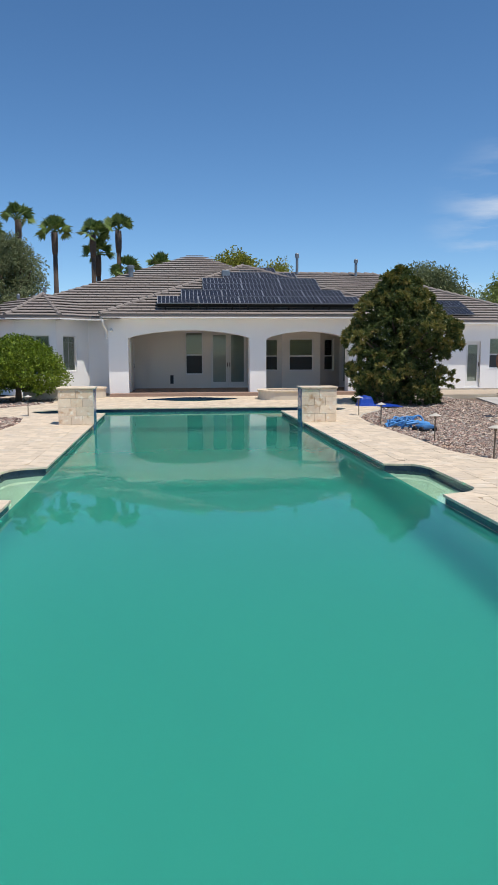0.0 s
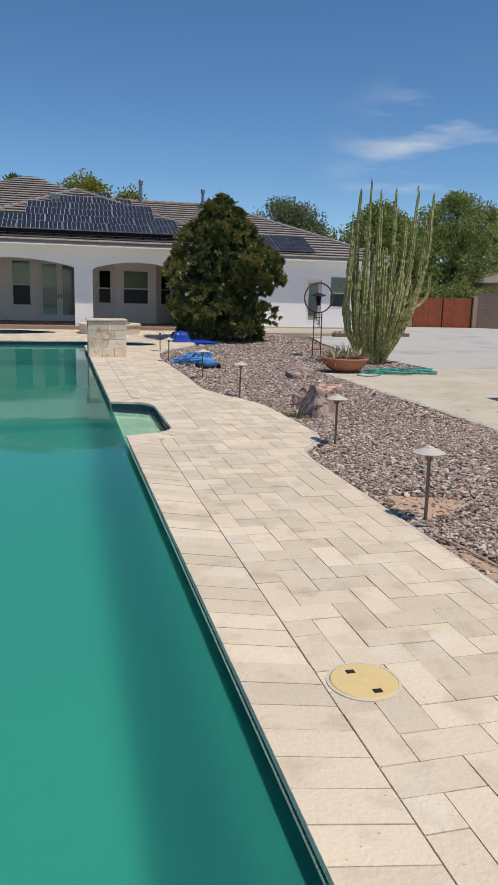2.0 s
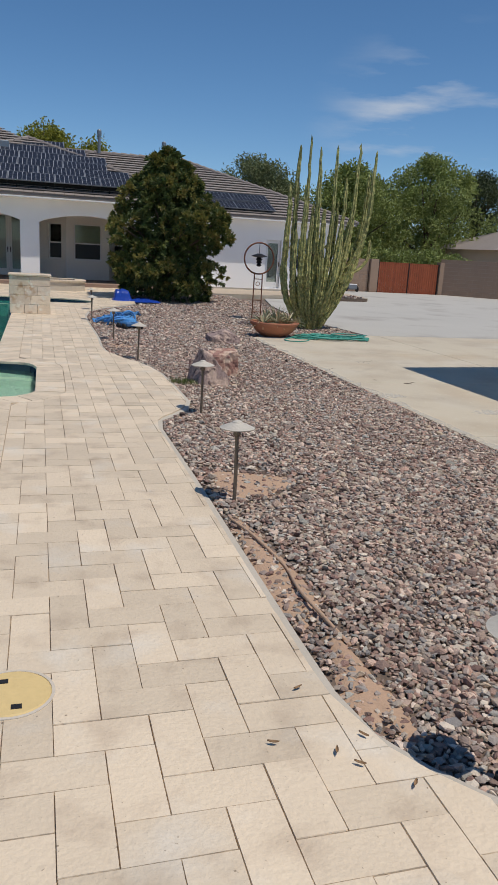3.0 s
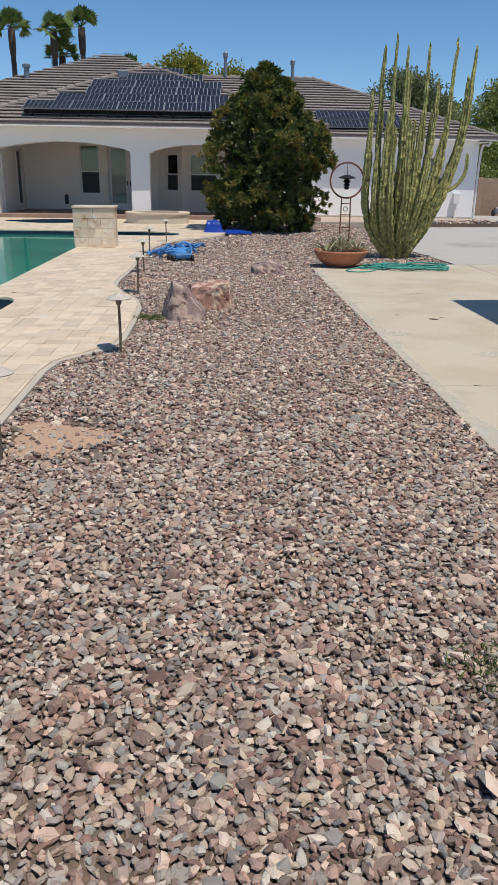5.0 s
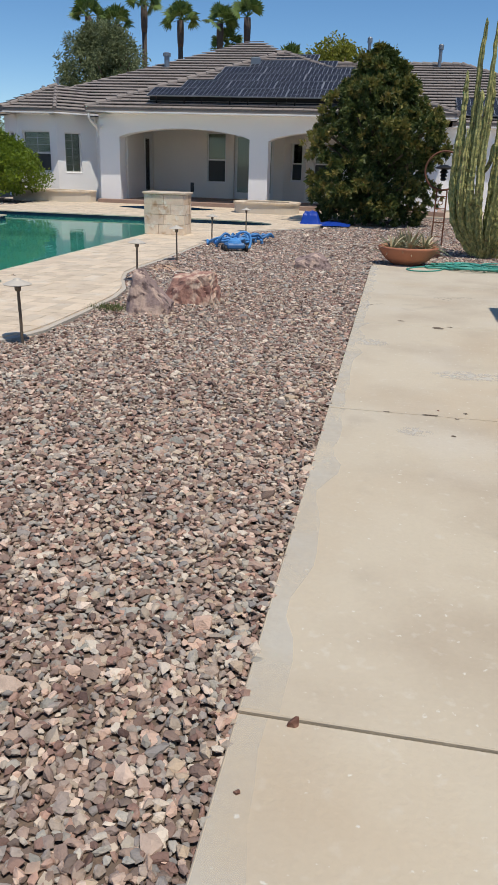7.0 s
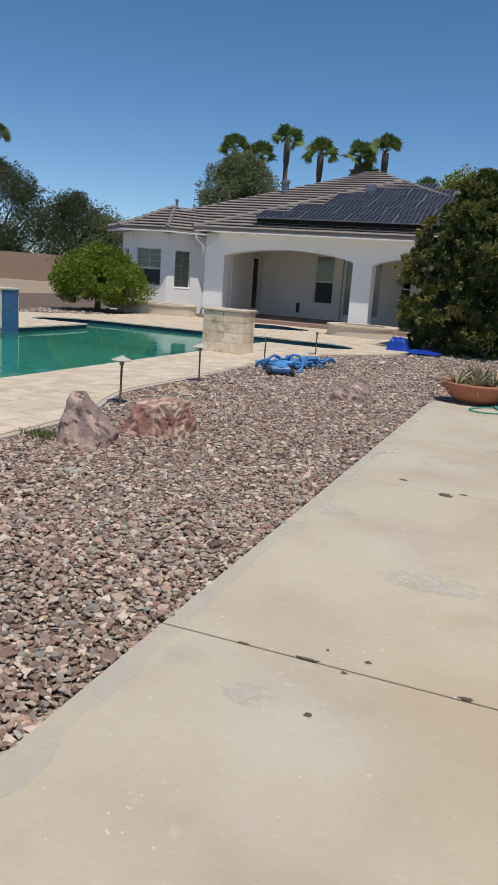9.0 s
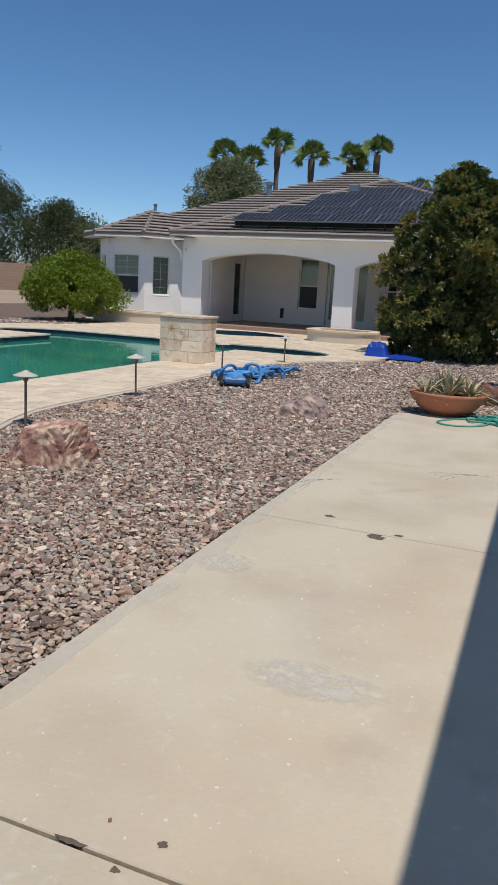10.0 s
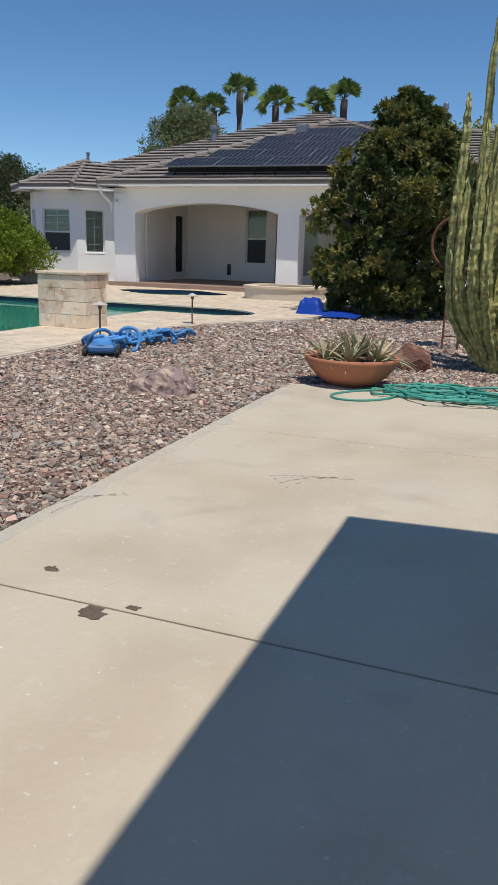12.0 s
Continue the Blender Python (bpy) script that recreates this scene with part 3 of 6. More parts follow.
for cx, cy, rx, ry, sd in ((6.36, 2.45, 0.19, 0.68, 3), (6.41, 9.0, 0.19, 0.16, 5), (6.77, 6.54, 0.13, 0.09, 8), (7.2, 8.0, 0.3, 0.16, 9)):
    bm = bmesh.new()
    ringv = []
    for k in range(36):
        t = 2 * math.pi * k / 36
        f = 1 + 0.28 * noise.noise(Vector((math.cos(t) * 1.6, math.sin(t) * 1.6, sd))) + gen.uniform(-0.05, 0.05)
        ringv.append(bm.verts.new((cx + rx * f * math.cos(t), cy + ry * f * math.sin(t), ZC + 0.0015)))
    bm.faces.new(ringv)
    part("pale_stain", bm, DEPOSIT, slabs, "pale mineral stain on the concrete")
bm = prism(bmesh.new(), [(9.2, 15.98), (22.0, 16.08), (34.0, 16.0), (34.0, 34.0), (24.0, 37.1), (14.9, 37.1), (14.9, 30.0), (14.9, 28.7), (10.3, 27.9), (9.4, 24.0), (8.9, 20.0)], -0.5, -0.133)
tagged(part("driveway", bm, DRIVE), "wide grey concrete driveway", "driveway", kind="structure")
bm = prism(bmesh.new(), [(5.25, 26.7), (8.0, 27.75), (10.3, 27.95), (14.95, 28.75), (15.2, 31.55), (5.25, 31.55)], -0.5, -0.02)
tagged(part("walkway", bm, CONCRETE), "pale concrete walkway along the house", "walkway", kind="structure")
bm = prism(bmesh.new(), [(11.2, 27.6), (14.7, 28.3), (14.2, 28.95), (11.4, 28.6)], -0.4, -0.01)
tagged(part("gravel_strip", bm, SOIL), "narrow gravel strip beside the driveway", "gravel", kind="structure")
# thin concrete band along the deck
bm = bmesh.new()
outer = []
for k in range(len(EDGE)):
    p, q = Vector(EDGE[max(0, k - 1)]), Vector(EDGE[min(len(EDGE) - 1, k + 1)])
    d = (q - p).normalized()
    outer.append((EDGE[k][0] + d.y * 0.045, EDGE[k][1] - d.x * 0.045))
for k in range(len(EDGE) - 1):
    vs = [bm.verts.new((*p, z)) for p, z in ((EDGE[k], -0.012), (outer[k], -0.02), (outer[k + 1], -0.02), (EDGE[k + 1], -0.012))]
    bm.faces.new(vs)
    ws = [vs[1], vs[2]]
    lo = [bm.verts.new((v.co.x + 0.004, v.co.y, -0.25)) for v in ws]
    bm.faces.new((vs[2], vs[1], lo[0], lo[1]))
tagged(part("kerb", bm, KERB), "thin grey concrete band beside the deck", "kerb", kind="structure")


# ---- house ----
house = thing("house", (-0.1, 0, 0), "single storey white stucco house with brown tile roof and arched patio", "house")


def wall(name, p0, p1, z0, z1, thick, holes, mat, parent=house, label=""):
    """A straight wall with rectangular openings; its outer face is on the right of p0 to p1."""
    d = Vector(p1) - Vector(p0)
    length, m = d.length, Matrix.Translation((*p0, 0)) @ Matrix.Rotation(math.atan2(d.y, d.x), 4, "Z")
    us = sorted({0, length, *[v for h in holes for v in h[:2]]})
    bm = bmesh.new()
    for a, b in zip(us, us[1:]):
        z = z0
        for h in sorted((h for h in holes if h[0] <= a and h[1] >= b), key=lambda h: h[2]):
            if h[2] > z:
                box(bm, a, b, 0, thick, z, h[2], m)
            z = h[3]
        if z < z1:
            box(bm, a, b, 0, thick, z, z1, m)
    bmesh.ops.remove_doubles(bm, verts=bm.verts, dist=0.0005)
    return part(name, bm, mat, parent, label), m


def window(m, u0, u1, z0, z1, blind=True, split=True, grid=0, deep=0.10):
    """A framed sash window: frame with its panes, blind and lower screen."""
    bm = bmesh.new()
    f = 0.045
    for a in ((u0, u0 + f, z0, z1), (u1 - f, u1, z0, z1), (u0 + f, u1 - f, z1 - f, z1), (u0 + f, u1 - f, z0, z0 + f)):
        box(bm, a[0], a[1], deep - 0.03, deep + 0.05, a[2], a[3], m)
    zm = z0 + (z1 - z0) * 0.46
    if split:
        box(bm, u0 + f, u1 - f, deep - 0.035, deep + 0.045, zm - 0.025, zm + 0.025, m)
    for k in range(grid):
        zz = z0 + (z1 - z0) * (k + 1) / (grid + 1)
        box(bm, u0 + f, u1 - f, deep - 0.005, deep + 0.02, zz - 0.005, zz + 0.005, m)
    if grid:
        um = (u0 + u1) / 2
        box(bm, um - 0.005, um + 0.005, deep - 0.005, deep + 0.02, z0 + f, z1 - f, m)
    w = part("window", bm, TRIM, house, "white framed sash window with ivory blinds")
    part("pane", boxed(u0 + f, u1 - f, deep + 0.006, deep + 0.012, z0 + f, z1 - f, m), GLASS, w, "clear glass pane").visible_shadow = False
    part("sill", boxed(u0, u1, -0.012, deep - 0.03, z0 - 0.03, z0 - 0.003, m, bevel=0.004), TRIM, w)
    if blind:
        bm = bmesh.new()
        z = z1 - 0.05
        low = zm if split else z0 + f
        while z > low:
            vs = [bm.verts.new(m @ Vector(p)) for p in ((u0 + f, deep + 0.09, z), (u1 - f, deep + 0.09, z), (u1 - f, deep + 0.065, z - 0.04), (u0 + f, deep + 0.065, z - 0.04))]
            bm.faces.new(vs)
            z -= 0.042
        part("blind", bm, BLIND, w, "ivory slatted blind")
    if split:
        part("screen", boxed(u0 + f, u1 - f, deep - 0.012, deep - 0.006, z0 + f, zm - 0.025, m), SCREEN, w, "dark mesh screen")
    part("shade", boxed(u0, u1, deep + 0.13, deep + 0.14, z0, z1, m), SCREEN, w, "dim interior behind the glass")


def door(m, u0, u1, z0, z1, leaves=1, deep=0.12):
    """A glazed door with one or two leaves, each with a frame, pane and handle."""
    bm = bmesh.new()
    f = 0.06
    for a in ((u0 - f, u0, z0, z1 + f), (u1, u1 + f, z0, z1 + f), (u0, u1, z1, z1 + f)):
        box(bm, a[0], a[1], deep - 0.05, deep + 0.05, a[2], a[3], m)
    box(bm, u0, u1, deep - 0.06, deep + 0.06, z0 - 0.02, z0 + 0.02, m)
    d = part("door", bm, TRIM, house, "white glazed patio door, closed")
    w = (u1 - u0) / leaves
    for k in range(leaves):
        a, b = u0 + k * w + 0.004, u0 + (k + 1) * w - 0.004
        s = 0.11
        bm = bmesh.new()
        for q in ((a, a + s, z0 + 0.025, z1 - 0.004), (b - s, b, z0 + 0.025, z1 - 0.004), (a + s, b - s, z1 - s, z1 - 0.004), (a + s, b - s, z0 + 0.025, z0 + 0.25)):
            box(bm, q[0], q[1], deep - 0.02, deep + 0.025, q[2], q[3], m)
        part("leaf", bm, TRIM, d)
        part("pane", boxed(a + s, b - s, deep, deep + 0.006, z0 + 0.25, z1 - s, m), GLASS, d, "clear glass pane").visible_shadow = False
        part("shade", boxed(a + s, b - s, deep + 0.03, deep + 0.036, z0 + 0.25, z1 - s, m), SHUTTER, d, "grey blind behind the glass")
        hx = b - 0.05 if (k == 0) else a + 0.05
        part("handle", lathe(bmesh.new(), [(0.012, -0.10), (0.016, -0.03), (0.016, 0.03), (0.012, 0.10)], 8, tuple(m @ Vector((hx, deep - 0.05, z0 + 1.0)))), DARK_METAL, d)


FL = 0.12
TOP = 2.98


def arch_points(x0, x1, spring, rise, n=18):
    return [(x0 + (x1 - x0) * k / n, spring + rise * (1 - (2 * k / n - 1) ** 2) ** 0.5 * (0.55 + 0.45 * (1 - (2 * k / n - 1) ** 2))) for k in range(n + 1)]


outline = ([(-3.84, 0.0), (-3.84, TOP), (8.0, TOP), (8.0, 0.0), (7.4, 0.0), (5.45, 0.0)] + arch_points(2.19, 5.45, 2.16, 0.30)[::-1] + [(2.19, 0.0), (1.54, 0.0)]
           + arch_points(-3.10, 1.54, 2.2, 0.30)[::-1] + [(-3.10, 0.0)])
bm = bmesh.new()
front = bm.faces.new([bm.verts.new((x, 28.66, z)) for x, z in outline])
r = bmesh.ops.extrude_face_region(bm, geom=[front])
bmesh.ops.translate(bm, verts=[v for v in r["geom"] if isinstance(v, bmesh.types.BMVert)], vec=(0, 0.6, 0))
bmesh.ops.triangulate(bm, faces=[f for f in bm.faces if len(f.verts) > 4])
part("arcade_wall", bm, STUCCO, house, "white stucco wall with two wide arches")
BACK = 32.4
_, mb = wall("patio_wall", (-3.3, BACK), (2.2, BACK), FL, TOP, 0.25, [(2.44, 3.20, 0.71, 2.54), (3.53, 5.11, FL, 2.52)], STUCCO_BOUNCE)
window(mb, 2.44, 3.20, 0.71, 2.54)
door(mb, 3.53, 5.11, FL, 2.52, 2)
part("wall_vent", boxed(1.77, 1.91, -0.02, 0.03, 0.31, 0.68, mb, bevel=0.006), SCREEN, house, "small dark wall vent")
wall("patio_wall", (-3.3, BACK), (-3.3, 29.34), FL, TOP, 0.25, [(0.3, 1.1, FL, 2.35)], STUCCO_BOUNCE)
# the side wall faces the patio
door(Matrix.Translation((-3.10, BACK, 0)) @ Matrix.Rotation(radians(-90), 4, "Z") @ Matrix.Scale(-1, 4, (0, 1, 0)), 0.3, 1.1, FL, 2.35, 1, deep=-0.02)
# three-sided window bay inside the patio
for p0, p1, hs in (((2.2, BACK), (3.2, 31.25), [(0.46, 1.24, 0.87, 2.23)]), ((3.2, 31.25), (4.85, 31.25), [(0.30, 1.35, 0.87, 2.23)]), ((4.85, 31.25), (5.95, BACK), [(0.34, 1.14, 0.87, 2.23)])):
    _, m3 = wall("bay_wall", p0, p1, FL, TOP, 0.2, hs, STUCCO_BOUNCE)
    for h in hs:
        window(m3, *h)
_, m4 = wall("patio_wall", (5.95, BACK), (8.0, BACK), FL, TOP, 0.25, [(0.1, 0.95, FL, 2.3)], STUCCO_BOUNCE)
door(m4, 0.1, 0.95, FL, 2.3, 1)
part("patio_floor", boxed(-3.8, 8.2, 28.2, 32.5, -0.3, FL), PAVER_BROWN, house, "brown paved patio floor")
part("patio_ceiling", boxed(-3.3, 8.0, 29.3, 32.5, 2.75, 2.85), STUCCO_BOUNCE, house)
# left wing with its three-sided bay
_, mw = wall("wing_wall", (-4.81, 30.8), (-3.84, 30.8), 0, TOP, 0.3, [], STUCCO)
for p0, p1, hs, g in (((-8.5, 30.75), (-7.45, 29.7), [(0.30, 1.0, 0.96, 2.34)], 0), ((-7.45, 29.7), (-5.91, 29.7), [(0.18, 1.27, 0.95, 2.36)], 5),
                      ((-5.91, 29.7), (-4.81, 30.8), [(0.30, 0.95, 0.93, 2.34)], 4)):
    _, m5 = wall("bay_wall", p0, p1, 0, TOP, 0.25, hs, STUCCO)
    for h in hs:
        window(m5, *h, split=(g != 4), grid=g)
bm = bmesh.new()
box(bm, -3.836, -3.304, 29.34, 31.0, 0.0, TOP - 0.01)
part("pier", bm, STUCCO, house)
wall("wing_wall", (-8.5, 45.8), (-8.5, 30.75), 0, TOP, 0.3, [], STUCCO)
# right wing
_, m6 = wall("wing_wall", (8.0, 31.6), (14.7, 31.6), -0.3, 2.88, 0.3, [(3.45, 4.12, 0.10, 2.10), (4.52, 5.38, 0.92, 2.26)], STUCCO)
door(m6, 3.45, 4.12, 0.10, 2.07, 1)
window(m6, 4.52, 5.38, 0.92, 2.26)
wall("wing_wall", (7.99, 29.35), (7.99, 31.59), -0.3, TOP, 0.3, [], STUCCO)
wall("wing_wall", (14.69, 31.9), (14.69, 43.3), -0.3, 2.88, 0.3, [], STUCCO)
wall("wing_wall", (14.7, 43.6), (8.0, 43.6), -0.3, 2.88, 0.3, [], STUCCO)
wall("wing_wall", (8.0, 45.8), (-8.5, 45.8), -0.3, TOP, 0.3, [], STUCCO)
part("footing", boxed(8.3, 14.72, 31.55, 31.6, -0.3, 0.05), KERB, house)


def clip(poly, axis, lo, hi):
    for bound, sign in ((lo, 1), (hi, -1)):
        out = []
        for p, q in zip(poly, poly[1:] + poly[:1]):
            dp, dq = sign * (p[axis] - bound), sign * (q[axis] - bound)
            if dp >= 0:
                out.append(p)
            if dp * dq < 0:
                t = dp / (dp - dq)
                out.append((p[0] + (q[0] - p[0]) * t, p[1] + (q[1] - p[1]) * t))
        poly = out
        if len(poly) < 3:
            return []
    return poly


def roof_plane(pts):
    """A slope of overlapping flat tiles in courses over a dark underlay; the first two points lie on its eave."""
    p = [Vector(q) for q in pts]
    along = (p[1] - p[0]).normalized()
    up = (p[2] - p[0]) - along * (p[2] - p[0]).dot(along)
    up.normalize()
    if up.z < 0:
        up = -up
    normal = along.cross(up)
    if normal.z < 0:
        normal = -normal
    flat = [((q - p[0]).dot(along), (q - p[0]).dot(up)) for q in p]
    verts, faces = [], []

    def put(a, s, h):
        verts.append(p[0] + along * a + up * s + normal * h)
        return len(verts) - 1

    course, wide = 0.34, 0.34
    smax = max(s for _, s in flat)
    j = 0
    while j * course < smax:
        s0, s1 = j * course, (j + 1) * course
        strip = clip(flat, 1, s0, s1)
        if strip:
            lo, hi = min(a for a, _ in strip), max(a for a, _ in strip)
            k = math.floor(lo / wide) - 1
            while k * wide < hi:
                a0 = k * wide + (0.17 if j % 2 else 0.0)
                tile = clip(strip, 0, a0 + 0.004, a0 + wide - 0.004)
                if len(tile) >= 3:
                    lift = 0.003 * math.sin(k * 7.3 + j * 3.1)
                    top = [put(a, s, 0.006 + lift + 0.056 * (1 - (s - s0) / course)) for a, s in tile]
                    faces.append(top)
                    low = [q for q in tile if abs(q[1] - s0) < 1e-6]
                    if len(low) == 2:
                        x0, x1 = sorted(q[0] for q in low)
                        b = [put(x0, s0, 0.062 + lift), put(x1, s0, 0.062 + lift), put(x1, s0, 0.034), put(x0, s0, 0.034)]
                        faces.append(b)
                k += 1
        j += 1
    me = bpy.data.meshes.new("roof_tiles")
    me.from_pydata(verts, [], faces)
    tagged(part_mesh("roof_tiles", me, ROOF, house), "brown concrete roof tiles in courses", kind="stuff")
    bm = bmesh.new()
    bm.faces.new([bm.verts.new(q) for q in p])
    part("roof_deck", bm, ROOF_EDGE, house)


E0 = 3.05
roof_plane([(-4.1, 28.1, E0), (8.3, 28.1, E0), (1.8, 34.1, E0 + 2.48)])
roof_plane([(-4.1, 28.1, E0), (-4.1, 30.15, E0), (1.8, 36.05, E0 + 2.48), (1.8, 34.1, E0 + 2.48)])
roof_plane([(8.3, 31.1, E0), (8.3, 28.1, E0), (1.8, 34.1, E0 + 2.48), (1.8, 37.3, E0 + 2.48)])
roof_plane([(-8.85, 30.15, E0), (-4.1, 30.15, E0), (1.8, 36.05, E0 + 2.48), (1.8, 36.5, E0 + 2.54), (0.2, 38.4, E0 + 3.3), (-0.6, 38.4, E0 + 3.3)])
roof_plane([(-8.85, 46.65, E0), (-8.85, 30.15, E0), (-0.6, 38.4, E0 + 3.3)])
roof_plane([(8.45, 30.15, E0), (8.45, 46.65, E0), (0.2, 38.4, E0 + 3.3)])
roof_plane([(8.3, 31.1, 2.97), (15.3, 31.1, 2.97), (8.8, 37.6, 5.57), (2.1, 37.6, 5.57), (1.8, 37.3, 5.45)])
roof_plane([(15.3, 31.1, 2.97), (15.3, 44.1, 2.97), (8.8, 37.6, 5.57)])
bm = bmesh.new()
for q in ([(8.45, 46.65, E0), (-8.85, 46.65, E0), (-0.6, 38.4, E0 + 3.3), (0.2, 38.4, E0 + 3.3)], [(15.3, 44.1, 2.97), (2.0, 44.1, 2.97), (2.0, 37.6, 5.57), (8.8, 37.6, 5.57)]):
    bm.faces.new([bm.verts.new(v) for v in q])
part("roof_back", bm, ROOF, house)
AP = (-6.68, 31.6, 4.05)
roof_plane([(-7.7, 29.1, E0), (-5.66, 29.1, E0), AP])
roof_plane([(-5.66, 29.1, E0), (-4.2, 30.56, E0), (-4.9, 32.0, 3.68), AP])
roof_plane([(-9.1, 30.5, E0), (-7.7, 29.1, E0), AP, (-8.4, 32.0, 3.68)])


def cap_line(a, b):
    """Rounded ridge tiles along a hip or ridge."""
    a, b = Vector(a), Vector(b)
    n = max(2, int((b - a).length / 0.4))
    bm = bmesh.new()
    for k in range(n):
        p, q = a.lerp(b, k / n), a.lerp(b, (k + 1.12) / n)
        tube(bm, [p + Vector((0, 0, 0.045)), q + Vector((0, 0, 0.02))], [0.085, 0.068], 8)
    tagged(part("ridge_tiles", bm, ROOF, house), "rounded brown ridge tiles")


PK, BK = E0 + 3.3, E0 + 2.48
for a, b in (((-4.1, 28.1, E0), (1.8, 34.1, BK)), ((8.3, 28.1, E0), (1.8, 34.1, BK)), ((1.8, 34.1, BK), (1.8, 36.4, BK)), ((-8.85, 30.15, E0), (-0.6, 38.4, PK)),
             ((-0.6, 38.4, PK), (0.2, 38.4, PK)), ((0.2, 38.4, PK), (1.8, 36.5, E0 + 2.54)), ((2.2, 37.6, 5.57), (8.8, 37.6, 5.57)), ((8.8, 37.6, 5.57), (15.3, 31.1, 2.97)),
             ((-7.7, 29.1, E0), AP), ((-5.66, 29.1, E0), AP)):
    cap_line(a, b)
# eaves: fascia boards and soffits
for a, b, z in (((-4.1, 28.1), (8.3, 28.1), E0), ((-8.85, 30.15), (-4.1, 30.15), E0), ((-7.7, 29.1), (-5.66, 29.1), E0), ((-5.66, 29.1), (-4.2, 30.56), E0), ((-9.1, 30.5), (-7.7, 29.1), E0),
                ((8.3, 31.1), (15.3, 31.1), 2.97), ((-4.1, 30.15), (-4.1, 28.1), E0), ((15.3, 31.1), (15.3, 44.1), 2.97), ((-8.85, 46.65), (-8.85, 30.15), E0)):
    d = Vector(b) - Vector(a)
    m = Matrix.Translation((*a, z)) @ Matrix.Rotation(math.atan2(d.y, d.x), 4, "Z")
    part("fascia", boxed(0.0, d.length, 0.0, 0.04, -0.125, -0.075, m, bevel=0.006), TRIM, house, "white painted fascia board")
    part("roof_edge", boxed(0.0, d.length, 0.004, 0.036, -0.074, 0.03, m), ROOF, house, "brown mortared tile edge")
    part("soffit", boxed(0.0, d.length, 0.045, 0.75, -0.12, -0.1, m), STUCCO, house)
# downspout, roof vents, box vent
part("downspout", tube(bmesh.new(), bend([(-4.0, 28.15, 2.9), (-3.98, 28.2, 2.72), (-3.9, 28.5, 2.52), (-3.9, 28.62, 2.38), (-3.9, 28.63, 2.2)]), 0.045, 8), TRIM, house, "white curved downspout")
part("spot_lamp", lathe(bmesh.new(), [(0.03, -0.06), (0.06, -0.02), (0.055, 0.04), (0.02, 0.07)], 14, (-3.72, 28.6, 2.5)), WHITE_LAMP, house, "small round white spot lamp", True)
part("downspout", tube(bmesh.new(), bend([(15.0, 31.15, 2.85), (14.95, 31.25, 2.7), (14.8, 31.6, 2.5), (14.78, 31.65, 0.0)]), 0.045, 8), TRIM, house, "white curved downspout")
for x, y, z0, h, r in ((4.9, 37.5, 5.45, 1.15, 0.07), (7.85, 37.2, 5.3, 1.0, 0.07), (-3.25, 35.0, 4.95, 0.7, 0.11), (-6.6, 31.6, 4.0, 0.35, 0.05), (-8.0, 33.3, 3.3, 0.9, 0.05)):
    part("roof_vent", lathe(bmesh.new(), [(r, 0), (r, h * 0.8), (r * 1.5, h * 0.8), (r * 1.5, h * 0.95), (r * 0.8, h)], 12, (x, y, z0)), VENT, house, "grey metal vent pipe")
part("box_vent", boxed(0.76, 1.10, 32.5, 32.85, 4.8, 5.2, bevel=0.03), VENT, house, "grey metal box vent")
part("meter_box", boxed(13.85, 14.1, 31.42, 31.6, 0.55, 0.95, bevel=0.01), TRIM, house, "white meter box")
part("meter_pipe", tube(bmesh.new(), [(13.97, 31.52, -0.2), (13.97, 31.52, 0.55)], 0.04, 8), TRIM, house)


def solar_panel(x, y, z, wide=1.635, high=0.995):
    """A framed panel with its cells, tilted with the roof."""
    m = Matrix.Translation((x, y, z)) @ Matrix.Rotation(math.atan(0.35), 4, "X")
    p = thing("solar_panel", m, "black solar panel with aluminium frame mounted on tile roof", "solar panel", "roof solar array")
    bm = bmesh.new()
    for a in ((0, wide, 0, 0.014), (0, wide, high - 0.014, high), (0, 0.014, 0.014, high - 0.014), (wide - 0.014, wide, 0.014, high - 0.014)):
        box(bm, a[0], a[1], a[2], a[3], -0.04, 0.0)
    part("frame", bm, SOLAR_FRAME, p)
    bm = bmesh.new()
    for i in range(10):
        for j in range(6):
            a, b = 0.018 + i * (wide - 0.036) / 10, 0.018 + j * (high - 0.036) / 6
            bm.faces.new([bm.verts.new(v) for v in ((a + 0.007, b + 0.004, -0.006), (a + (wide - 0.036) / 10 - 0.007, b + 0.004, -0.006),
                                                    (a + (wide - 0.036) / 10 - 0.007, b + (high - 0.036) / 6 - 0.004, -0.006), (a + 0.007, b + (high - 0.036) / 6 - 0.004, -0.006))])
    part("cell_sheet", bm, SOLAR_CELL, p, "dark blue-black solar cells")
    part("backing", boxed(0.014, wide - 0.014, 0.014, high - 0.014, -0.03, -0.012), SOLAR_BACK, p)
    for k in (0.3, wide - 0.3):
        part("bracket", boxed(k - 0.02, k + 0.02, 0.08, 0.12, -0.42, -0.04), DARK_METAL, p)
    return p


